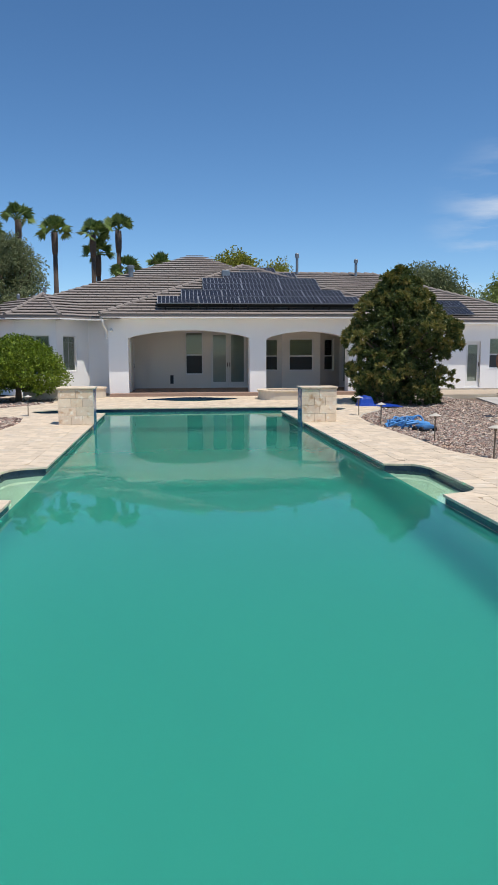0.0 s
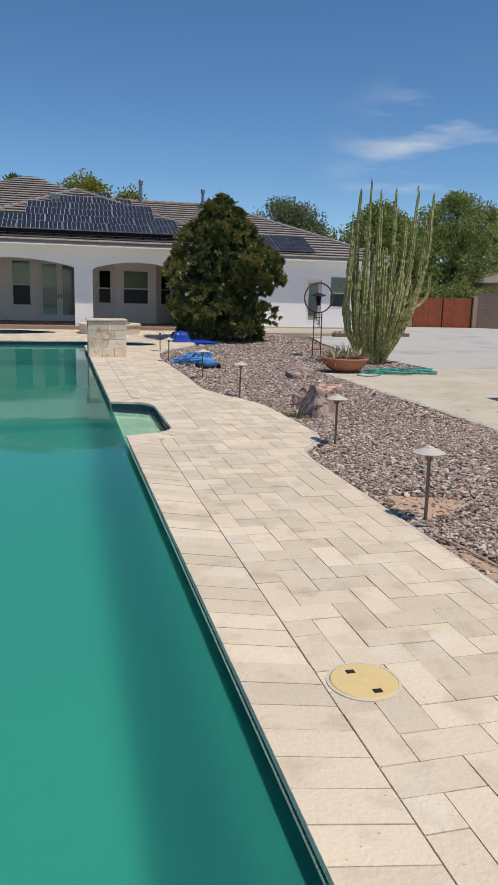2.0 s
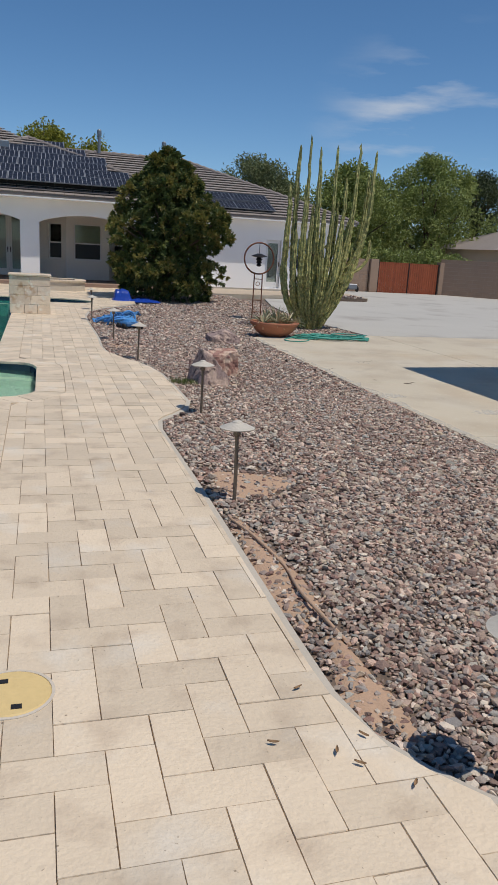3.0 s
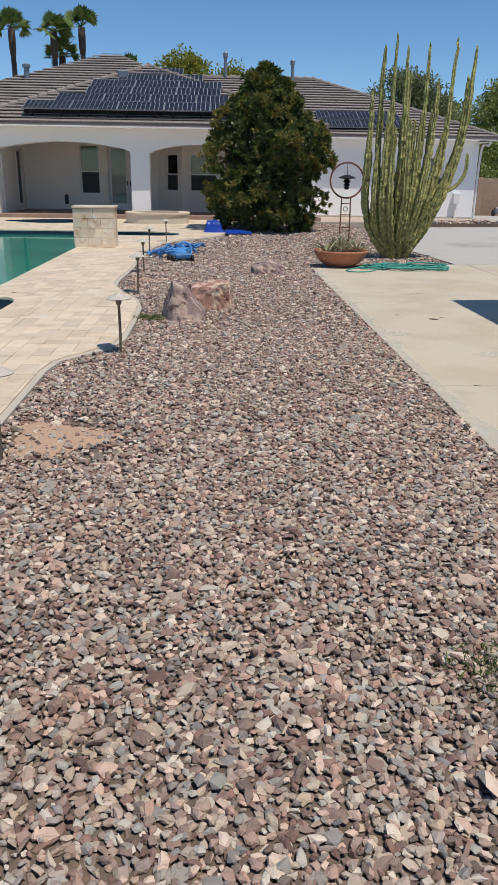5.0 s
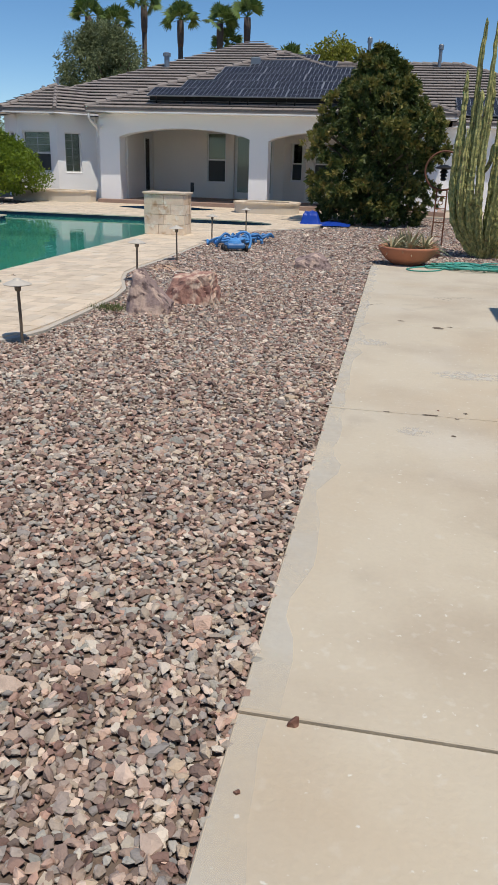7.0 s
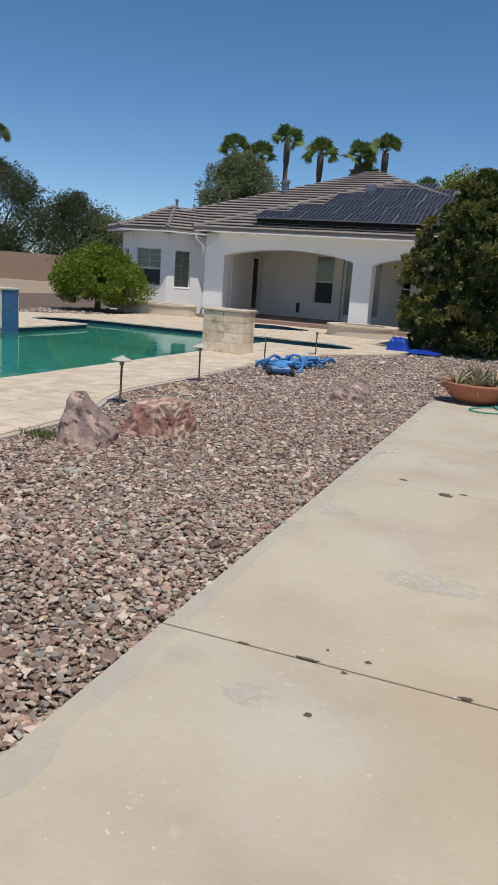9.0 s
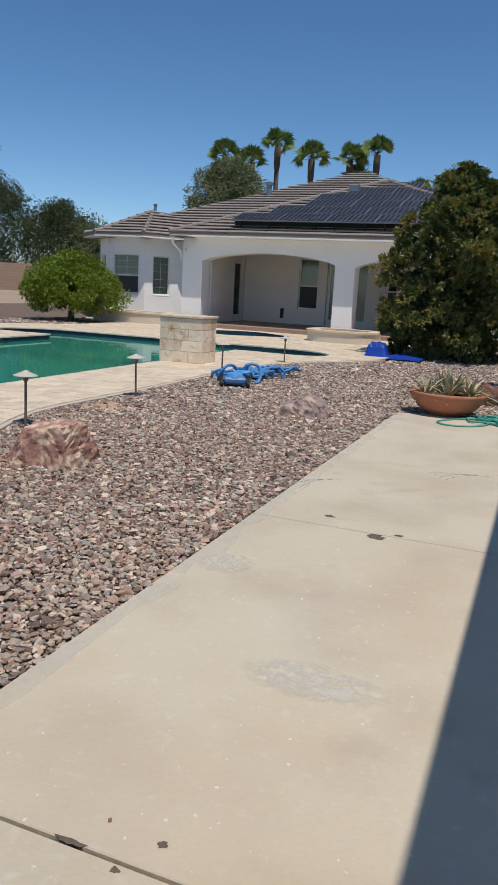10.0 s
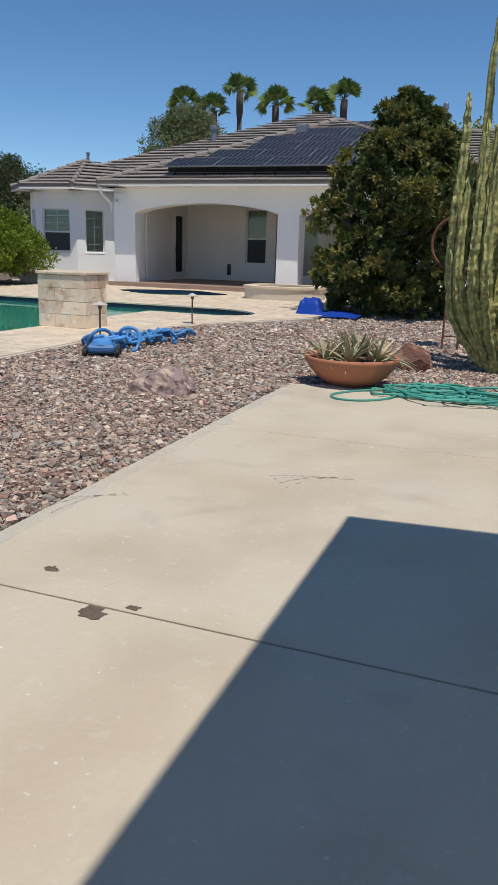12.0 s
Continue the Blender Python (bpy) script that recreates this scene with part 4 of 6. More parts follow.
for k, (x0, x1, n) in enumerate(((-1.92, 5.95, 5), (-1.0, 5.5, 4), (-0.1, 4.75, 3), (-0.06, 4.8, 3), (0.85, 4.07, 2), (1.65, 3.28, 1))):
    y, w = 28.35 + 0.935 * k, (x1 - x0) / n
    spot = [(x0 - 0.16 + i * w, y, E0 + 0.10 + 0.35 * (y - 28.35) + 0.36) for i in range(n)]
    first = solar_panel(*spot[0], wide=w - 0.008)
    if k == 0:
        # Added black sheet in place of the dark shade under the bottom row.
        part("skirt", boxed(0.0, w - 0.008, 0.30, 0.31, -0.46, -0.041), BLACK, first, "black sheet standing in for the shade below the panel")
    for q in spot[1:]:
        copy_thing(first, Matrix.Translation(q) @ Matrix.Rotation(math.atan(0.35), 4, "X"))
first = solar_panel(8.35, 31.45, 2.97 + 0.4 * 0.35 + 0.17)
for k in range(2):
    for i in range(2):
        y = 31.45 + 0.93 * k
        if k + i == 0:
            continue
        copy_thing(first, Matrix.Translation((8.35 + i * 1.64, y, 2.97 + 0.4 * (y - 31.1) + 0.17)) @ Matrix.Rotation(math.atan(0.35), 4, "X"))


# ---- garage beside the walk ----
garage = thing("garage", Matrix.Translation((9.56, 10.36, 0)) @ Matrix.Translation((-9.56, -10.36, 0)), "white stucco garage with block quoins beside the concrete walk", "garage")
GX, GY, GH = 9.56, 10.36, 3.22
part("wall", boxed(GX, GX + 7.5, -9.0, GY, -0.3, GH), STUCCO, garage)
part("plinth", boxed(GX - 0.02, GX + 7.5, -9.0, GY + 0.02, -0.3, -0.06, bevel=0.006), BLOCK, garage, "tan footing strip")
z, k = -0.06, 0
while z < GH - 0.1:
    wide = 0.50 if k % 2 == 0 else 0.34
    part("quoin", boxed(GX - 0.055, GX + wide * 0.8, GY - wide, GY + 0.055, z + 0.015, z + 0.285, bevel=0.018), STUCCO, garage, "raised white corner block")
    part("quoin_joint", boxed(GX - 0.02, GX + wide * 0.5, GY - wide + 0.06, GY + 0.02, z + 0.285, z + 0.315), CREAM, garage)
    z += 0.30
    k += 1
part("soffit", boxed(8.70, GX + 7.5, -9.4, GY + 0.03, GH, GH + 0.06), TRIM, garage)
part("fascia", boxed(8.66, 8.70, -9.4, GY + 0.03, GH - 0.02, GH + 0.17, bevel=0.006), TRIM, garage)
bm = bmesh.new()
vs = [bm.verts.new(v) for v in ((8.64, -9.4, GH + 0.15), (8.64, GY + 0.03, GH + 0.15), (13.3, GY + 0.03, GH + 1.7), (13.3, -9.4, GH + 1.7), (17.9, -9.4, GH + 0.15), (17.9, GY + 0.03, GH + 0.15))]
bm.faces.new(vs[:4])
bm.faces.new((vs[3], vs[2], vs[5], vs[4]))
bm.faces.new((vs[1], vs[2], vs[5]))
bm.faces.new((vs[0], vs[3], vs[4]))
part("roof", bm, ROOF, garage, "brown tile roof")


# ---- planted things ----
def arrays_mesh(name, verts, faces):
    """A mesh from arrays of points and of equal-sided faces."""
    me = bpy.data.meshes.new(name)
    n, sides = len(faces), faces.shape[1]
    me.vertices.add(len(verts))
    me.vertices.foreach_set("co", verts.astype(np.float32).ravel())
    me.loops.add(n * sides)
    me.loops.foreach_set("vertex_index", faces.astype(np.int32).ravel())
    me.polygons.add(n)
    me.polygons.foreach_set("loop_start", np.arange(0, n * sides, sides, dtype=np.int32))
    me.polygons.foreach_set("use_smooth", np.zeros(n, dtype=bool))
    me.update(calc_edges=True)
    me.validate()
    return me


rng = np.random.default_rng(7)


def leaves(centres, outward, length, width, droop=0.3, spread=0.8, gen=rng):
    """Pointed, folded leaves at the given places, as arrays of points and quads."""
    n = len(centres)
    d = outward + gen.normal(0, spread, (n, 3))
    d[:, 2] -= droop
    d /= np.linalg.norm(d, axis=1)[:, None] + 1e-9
    ref = gen.normal(0, 1, (n, 3))
    s = np.cross(d, ref)
    s /= np.linalg.norm(s, axis=1)[:, None] + 1e-9
    up = np.cross(s, d)
    ln = (length * gen.uniform(0.7, 1.3, n))[:, None]
    wd = (width * gen.uniform(0.7, 1.3, n))[:, None]
    a = centres
    tip = centres + d * ln - up * ln * 0.12
    mid = centres + d * ln * 0.5
    b, c = mid + s * wd * 0.5 + up * wd * 0.15, mid - s * wd * 0.5 + up * wd * 0.15
    verts = np.stack([a, b, tip, c], 1).reshape(-1, 3)
    faces = np.arange(4 * n).reshape(n, 4)
    return verts, faces


def sphere_points(n, gen=rng):
    v = gen.normal(0, 1, (n, 3))
    return v / np.linalg.norm(v, axis=1)[:, None]


def crown_of(clumps, per, length, width, droop, spread=0.8, gen=rng):
    """Leaves round many small clumps (x, y, z, radius)."""
    c = np.repeat(clumps[:, :3], per, 0)
    r = np.repeat(clumps[:, 3], per)
    d = sphere_points(len(c), gen)
    pos = c + d * (r * gen.uniform(0.25, 1.0, len(c)) ** 0.6)[:, None]
    return leaves(pos, d, length, width, droop, spread, gen)


def tree(name, base, height, profile, clumps, per, length, width, mat, label, trunk=0.12, droop=0.3, squash=(1, 1), gen_seed=1, inner=0.35, category="tree", clump_r=(0.22, 0.42), lobes=0.12):
    """A tree: tapered trunk with limbs and a crown of leaf clumps that follows an uneven profile of (height, radius)."""
    gen = np.random.default_rng(gen_seed)
    t = thing(name, base, label, category)
    top = profile[-1][0]
    low = profile[0][0]
    bm = bmesh.new()
    tube(bm, [(0, 0, -0.15), (0.02, 0.01, low * 0.6), (0.04, -0.03, low + (top - low) * 0.35), (0.0, 0.02, low + (top - low) * 0.75)],
         [trunk * 1.25, trunk, trunk * 0.7, trunk * 0.25], 9)
    part("trunk", bm, BARK, t, "", True)
    pts = []
    for k in range(clumps):
        z = low + (top - low) * gen.uniform(0, 1) ** 0.9
        a = gen.uniform(0, 2 * math.pi)
        r = interp(z, profile) * (1 + lobes * math.sin(3 * a + 1.3 * z + gen_seed) + lobes * math.sin(5 * a - 2.1 * z))
        f = gen.uniform(0.2, 0.8) if gen.uniform() < inner else gen.uniform(0.82, 1.06)
        pts.append((r * f * math.cos(a) * squash[0], r * f * math.sin(a) * squash[1], z + gen.normal(0, 0.05), gen.uniform(*clump_r)))
    bm = bmesh.new()
    for p in pts[::max(1, clumps // 16)]:
        z0 = low * 0.7 + 0.35 * (p[2] - low)
        tube(bm, bend([(0.02, 0, max(0.2, z0)), (p[0] * 0.5, p[1] * 0.5, (z0 + p[2]) * 0.52), p[:3]], 3), [trunk * 0.4] * 3 + [trunk * 0.25] * 3 + [trunk * 0.1], 6)
    part("limbs", bm, BARK, t, "", True).name = "limb"
    v, f = crown_of(np.array(pts), per, length, width, droop, gen=gen)
    part_mesh("crown", arrays_mesh("crown", v, f), mat, t)
    return t


def lobed_tree(base, profile, lobes, label, seed):
    """A dense tree whose crown is built of drooping lobes with dark gaps between them."""
    gen = np.random.default_rng(seed)
    t = thing("tree", base, label, "tree")
    top, low = profile[-1][0], profile[0][0]
    part("trunk", tube(bmesh.new(), [(0, 0, -0.15), (0.02, 0.01, 0.35), (0.05, -0.03, 1.6), (0.0, 0.02, 3.6)], [0.17, 0.13, 0.09, 0.03], 9), BARK, t, "", True)
    part("trunk", tube(bmesh.new(), bend([(0.05, 0, 0.1), (0.5, -0.2, 0.5), (0.8, -0.3, 1.2), (0.9, -0.2, 2.2)]), 0.06, 8), BARK, t, "", True)
    centres = []
    for k in range(lobes * 40):
        z = low + (top - low) * gen.uniform(0.02, 0.97)
        a = gen.uniform(0, 2 * math.pi)
        R = interp(z, profile)
        rad = min(0.50, 0.20 + 0.17 * R) * gen.uniform(0.65, 1.3)
        r = max(0.0, R - rad * 0.75) * (1 + 0.08 * math.sin(3 * a + 2 * z) + gen.uniform(-0.24, 0.17))
        c = np.array((r * math.cos(a), r * math.sin(a), z))
        if all(np.linalg.norm((c - o[0]) * (1, 1, 1.1)) > 0.80 * (rad + o[1]) for o in centres):
            centres.append((c, rad))
        if len(centres) >= lobes:
            break
    bm = bmesh.new()
    old, lit_tufts = [], []
    for c, rad in centres:
        if gen.uniform() < 0.5:
            tube(bm, bend([(0, 0, max(0.3, c[2] * 0.6)), tuple(c * (0.5, 0.5, 0.8)), tuple(c)], 3), [0.05] * 3 + [0.03] * 3 + [0.012], 6)
        out = c * (1, 1, 0) / (np.linalg.norm(c[:2]) + 0.3) + (0, 0, 0.55)
        d = sphere_points(60, gen)
        d = d[(d @ out) > -0.25]
        pos = c + d * (rad * gen.uniform(0.55, 1.12, len(d)))[:, None] * (1, 1, 0.8)
        pos[:, 2] = np.maximum(pos[:, 2], 0.12)
        for q, w in zip(pos, d):
            # About half the tufts facing out and up get the sunlit leaf colour.
            sunward = w @ out > 0.35 and gen.uniform() < 0.52
            p = np.repeat(q[None], 20, 0)
            dd = w * 0.75 + sphere_points(20, gen) * 0.75
            (lit_tufts if sunward else old).append(leaves(p, dd, 0.14, 0.052, 0.25, 0.3, gen))
    # inner twigs full of shaded leaves
    inner = np.array([(R0 * math.cos(a), R0 * math.sin(a), z) for z, a, R0 in
                      ((zz, gen.uniform(0, 2 * math.pi), interp(zz, profile) * 0.62 * math.sqrt(gen.uniform())) for zz in gen.uniform(low + 0.1, top - 0.25, 420))])
    p = np.repeat(inner, 22, 0)
    old.append(leaves(p + sphere_points(len(p), gen) * 0.14, sphere_points(len(p), gen), 0.17, 0.07, 0.3, 0.3, gen))
    part("limb", bm, BARK, t, "", True)
    for nm, sets, mat, lb in (("crown", old, LEAF_TREE, ""), ("young_leaves", lit_tufts, LEAF_LIT, "outer olive yellow leaves, sunlight put into their colour")):
        off = np.cumsum([0] + [len(v) for v, f in sets[:-1]])
        part_mesh(nm, arrays_mesh(nm, np.concatenate([v for v, f in sets]), np.concatenate([f + o for (v, f), o in zip(sets, off)])), mat, t, lb)
    return t


lobed_tree((5.85, 23.85, -0.06), [(0.16, 1.35), (0.6, 1.6), (1.2, 1.68), (1.9, 1.66), (2.4, 1.76), (2.8, 1.42), (3.3, 1.1), (3.75, 0.8), (4.15, 0.46), (4.5, 0.10)], 84,
           "dense dark green broadleaf tree with drooping leaf clusters", 3)
tree("citrus_tree", (-6.9, 26.4, 0.05), 2.1, [(0.42, 1.2), (0.68, 1.5), (1.0, 1.55), (1.4, 1.3), (1.72, 0.85), (2.0, 0.2)], 330, 80, 0.10, 0.055, LEAF_CITRUS,
     "round clipped bright green citrus tree on bare soil", 0.10, 0.15, gen_seed=5, clump_r=(0.16, 0.3), lobes=0.06)


def palm(x, y, top, seed, trunk=0.20, size=1.6, lean=0.0):
    gen = np.random.default_rng(seed)
    p = thing("palm_tree", (x, y, 0), "tall fan palm with brown trunk and green fan leaves", "palm tree", "palms behind the house")
    h = top - size * 0.55
    part("trunk", tube(bmesh.new(), [(0, 0, 0), (lean * 0.3, 0, h * 0.5), (lean, 0, h)], [trunk * 1.3, trunk, trunk * 0.85], 9), PALM_BARK, p, "", True)
    part("skirt", lathe(bmesh.new(), [(trunk, h - 1.6), (trunk * 1.2, h - 1.2), (trunk * 1.3, h - 0.4), (trunk * 1.2, h + 0.2)], 12), PALM_BARK, p, "dark shaggy skirt of old leaf bases", True)
    verts, faces = [], []
    bm = bmesh.new()
    for k in range(24):
        a, e = gen.uniform(0, 2 * math.pi), gen.uniform(-0.15, 1.45)
        d = Vector((math.cos(a) * math.cos(e), math.sin(a) * math.cos(e), math.sin(e)))
        root = Vector((lean, 0, h + 0.25))
        hub = root + d * size * 0.5 + Vector((0, 0, -0.08))
        tube(bm, [root, hub], [0.03, 0.015], 5)
        side = d.cross(Vector((0, 0, 1))).normalized()
        turn = gen.uniform(-1.1, 1.1)
        side = side * math.cos(turn) + side.cross(d) * math.sin(turn)
        up = side.cross(d)
        for i in range(13):
            b = (i - 6) / 6 * 1.35
            w = (d * math.cos(b) + side * math.sin(b)).normalized()
            ln = size * 0.62 * (1 - 0.25 * abs(b) / 1.35) * gen.uniform(0.85, 1.1)
            mid, tip = hub + w * ln * 0.6 + up * 0.02, hub + w * ln - Vector((0, 0, ln * 0.14))
            q = w.cross(up).normalized() * 0.075
            n = len(verts)
            verts += [hub, mid + q, tip, mid - q]
            faces.append((n, n + 1, n + 2, n + 3))
    part("stalks", bm, LEAF_PALM, p).name = "stalk"
    part_mesh("crown", arrays_mesh("crown", np.array(verts), np.array(faces)), LEAF_PALM, p)
    return p


for x, y, top, s in ((-13.85, 64.0, 14.4, 1), (-10.96, 64.0, 13.4, 2), (-7.85, 64.0, 13.2, 3), (-5.75, 64.0, 13.6, 4), (-7.6, 65.5, 11.8, 5), (-18.4, 64.0, 13.7, 6), (-16.2, 64.5, 13.2, 9),
                     (-43.0, 64.0, 14.7, 7), (-44.9, 64.5, 12.4, 8), (-5.1, 64.0, 10.2, 10), (-2.3, 64.0, 10.5, 11)):
    palm(x, y, top - 1.2, s, 0.21, 1.5)

# trees behind the house and along the walls
BG = [("tree", (-14.0, 54.0, 0), [(3.0, 1.8), (5, 2.3), (7, 2.1), (8.6, 1.4), (9.6, 0.5)], LEAF_OLIVE, "grey-green feathery tree behind the house", 11, 0.34, 0.09, 150),
      ("tree", (-12.0, 52.5, 0), [(3.0, 1.6), (5, 1.9), (7, 1.7), (8.2, 1.1), (9.0, 0.4)], LEAF_OLIVE, "grey-green feathery tree behind the house", 12, 0.34, 0.09, 110),
      ("tree", (2.45, 47.5, 0), [(2.6, 1.6), (4.5, 2.2), (6.2, 1.9), (7.5, 0.6)], LEAF_YELLOW, "yellow-green tree behind the roof", 13, 0.26, 0.12, 130),
      ("tree", (5.35, 47.6, 0), [(2.2, 1.1), (4.6, 1.4), (5.9, 1.1), (6.9, 0.4)], LEAF_YELLOW, "yellow-green tree behind the roof", 14, 0.26, 0.12, 90),
      ("tree", (15.9, 49.5, 0), [(2.0, 2.0), (4, 2.5), (5.8, 2.1), (7.1, 0.8)], LEAF_OLIVE, "grey-green feathery tree behind the house", 15, 0.34, 0.09, 150),
      ("tree", (22.2, 49.0, -0.2), [(1.6, 2.4), (3.5, 3.0), (5.2, 2.8), (6.6, 1.6), (7.3, 0.5)], LEAF_FAR, "leafy green tree behind the block wall", 16, 0.30, 0.11, 190),
      ("tree", (28.4, 49.5, -0.2), [(1.6, 3.0), (3.8, 3.8), (6.0, 3.4), (7.6, 1.8), (8.4, 0.5)], LEAF_FAR, "leafy green tree behind the block wall", 17, 0.30, 0.11, 190),
      ("tree", (34.0, 53.0, -0.2), [(1.6, 3.0), (4.5, 3.6), (6.5, 3.0), (8.0, 0.8)], LEAF_DARK, "dark green tree behind the block wall", 18, 0.30, 0.11, 170),
      ("tree", (29.0, 62.0, -0.2), [(1.6, 4.0), (4.5, 5.0), (6.5, 3.6), (8.0, 0.8)], LEAF_OLIVE, "grey-green tree in the distance", 19, 0.36, 0.12, 170),
      ("tree", (19.5, 58.0, -0.2), [(1.6, 3.0), (4.0, 4.0), (5.5, 3.0), (6.8, 0.8)], LEAF_FAR, "leafy green tree behind the gate", 24, 0.32, 0.12, 150),
      ("tree", (-29.0, 47.5, 0.4), [(0.9, 2.5), (2.1, 2.9), (3.5, 3.9), (5.4, 3.4), (7.0, 1.8), (7.6, 0.5)], LEAF_DARK, "dark green tree behind the block wall", 20, 0.24, 0.08, 240),
      ("tree", (-23.2, 48.0, 0.4), [(0.8, 1.9), (1.9, 2.3), (3.0, 2.8), (4.4, 2.2), (5.6, 0.5)], LEAF_DARK, "dark green tree behind the block wall", 21, 0.24, 0.08, 160),
      ("tree", (-20.4, 48.0, 0.3), [(0.8, 1.6), (2.4, 2.0), (3.6, 1.5), (4.4, 0.4)], LEAF_OLIVE, "grey-green shrubby tree beside the block wall", 22, 0.24, 0.08, 110),
      ("tree", (-35.5, 46.5, 0.5), [(0.9, 2.5), (2.1, 2.9), (4, 4.0), (6.4, 3.4), (8.4, 0.8)], LEAF_DARK, "dark green tree behind the block wall", 23, 0.26, 0.09, 220)]
for name, base, prof, mat, label, seed, ln, wd, n in BG:
    tree(name, base, prof[-1][0], prof, int(n * 1.2), 115, ln * 0.68, wd * 0.95, mat, label, 0.2, 0.35, gen_seed=seed, clump_r=(0.45, 0.85), inner=0.4, lobes=0.18)
# clipped hedge behind the far wall
gen = np.random.default_rng(31)
pts = np.stack([gen.uniform(17.0, 25.5, 240), gen.uniform(38.4, 39.6, 240), gen.uniform(0.6, 2.0, 240), gen.uniform(0.2, 0.4, 240)], 1)
v, f = crown_of(pts, 40, 0.16, 0.08, 0.1, gen=gen)
hedge = tagged(part_mesh("hedge", arrays_mesh("hedge", v, f), LEAF_FAR), "green hedge above the tan block wall", "hedge")


# ---- boundary walls and gates ----
def block_wall(p0, p1, z0, z1, label):
    d = Vector(p1) - Vector(p0)
    m = Matrix.Translation((*p0, 0)) @ Matrix.Rotation(math.atan2(d.y, d.x), 4, "Z")
    w = thing("block_wall", (0, 0, 0), label, "wall", kind="structure")
    part("core", boxed(0, d.length, 0.012, 0.19, z0 - 0.3, z1 - 0.01, m), TRAV_MORTAR, w)
    verts, faces = [], []
    row, z = 0, z0 - 0.2
    while z < z1 - 0.05:
        u = -0.2 * (row % 2)
        while u < d.length:
            a, b = max(0, u + 0.005), min(d.length, u + 0.395)
            if b - a > 0.05:
                n = len(verts)
                for y in (0.0, 0.2):
                    for q in ((a, z), (b, z), (b, z + 0.19), (a, z + 0.19)):
                        verts.append(m @ Vector((q[0], y, q[1])))
                faces += [(n, n + 1, n + 2, n + 3), (n + 4, n + 7, n + 6, n + 5), (n + 3, n + 2, n + 6, n + 7), (n, n + 3, n + 7, n + 4), (n + 1, n + 5, n + 6, n + 2)]
            u += 0.40
        z += 0.20
        row += 1
    me = arrays_mesh("blocks", np.array([tuple(v) for v in verts]), np.array(faces))
    tagged(part_mesh("blocks", me, BLOCK, w), "tan concrete blocks", kind="stuff")
    return w


block_wall((16.85, 37.35), (18.75, 37.35), -0.25, 1.52, "tan concrete block garden wall")
block_wall((22.95, 37.35), (29.0, 31.2), -0.25, 1.62, "tan concrete block garden wall")
block_wall((29.0, 31.2), (34.5, 10.0), -0.25, 1.62, "tan concrete block garden wall")
block_wall((-45.0, 34.0), (-21.5, 45.6), 0.35, 2.15, "tan concrete block garden wall")
block_wall((-21.5, 45.6), (-12.0, 50.5), 0.35, 2.15, "tan concrete block garden wall")
for x0, x1 in ((18.8, 19.25), (22.85, 23.25), (16.6, 16.84)):
    tagged(part("gate_pillar", boxed(x0, x1, 37.2, 37.6, -0.4, 1.56, bevel=0.015), BLOCK), "tan block gate pillar", "pillar")


def gate(x0, x1, y, z0, z1):
    g = thing("wooden_gate", (x0, y, z0), "red-brown slatted wooden driveway gate, closed", "gate")
    w, h = x1 - x0, z1 - z0
    n = int(w / 0.125)
    for k in range(n):
        a = 0.02 + k * (w - 0.04) / n
        part("slat", boxed(a, a + (w - 0.04) / n - 0.014, 0.0, 0.025, 0.04, h), WOOD, g)
    for zz in (0.12, h * 0.5, h - 0.16):
        part("rail", boxed(0, w, 0.026, 0.07, zz, zz + 0.06), DARK_METAL, g)
    for a in (0.0, w / 2 - 0.025, w - 0.05):
        part("upright", boxed(a, a + 0.05, -0.03, -0.002, 0.0, h + 0.02), DARK_METAL, g)
    return g


gate(19.27, 22.83, 37.3, -0.27, 1.44)
gate(14.75, 16.58, 37.3, -0.27, 1.44)
# neighbour's roof beyond the wall
nb = thing("neighbour_house", (0, 0, 0), "low tan neighbouring house with brown tile roof", "house")
part("wall", boxed(29.5, 40.0, 42.0, 50.0, -0.3, 2.6), CREAM, nb)
bm = bmesh.new()
vs = [bm.verts.new(v) for v in ((28.8, 41.4, 2.5), (40.6, 41.4, 2.5), (40.6, 50.6, 2.5), (28.8, 50.6, 2.5), (33.4, 46.0, 4.2), (36.0, 46.0, 4.2))]
for q in ((0, 1, 5, 4), (1, 2, 5), (2, 3, 4, 5), (3, 0, 4)):
    bm.faces.new([vs[i] for i in q])
part("roof", bm, ROOF, nb)


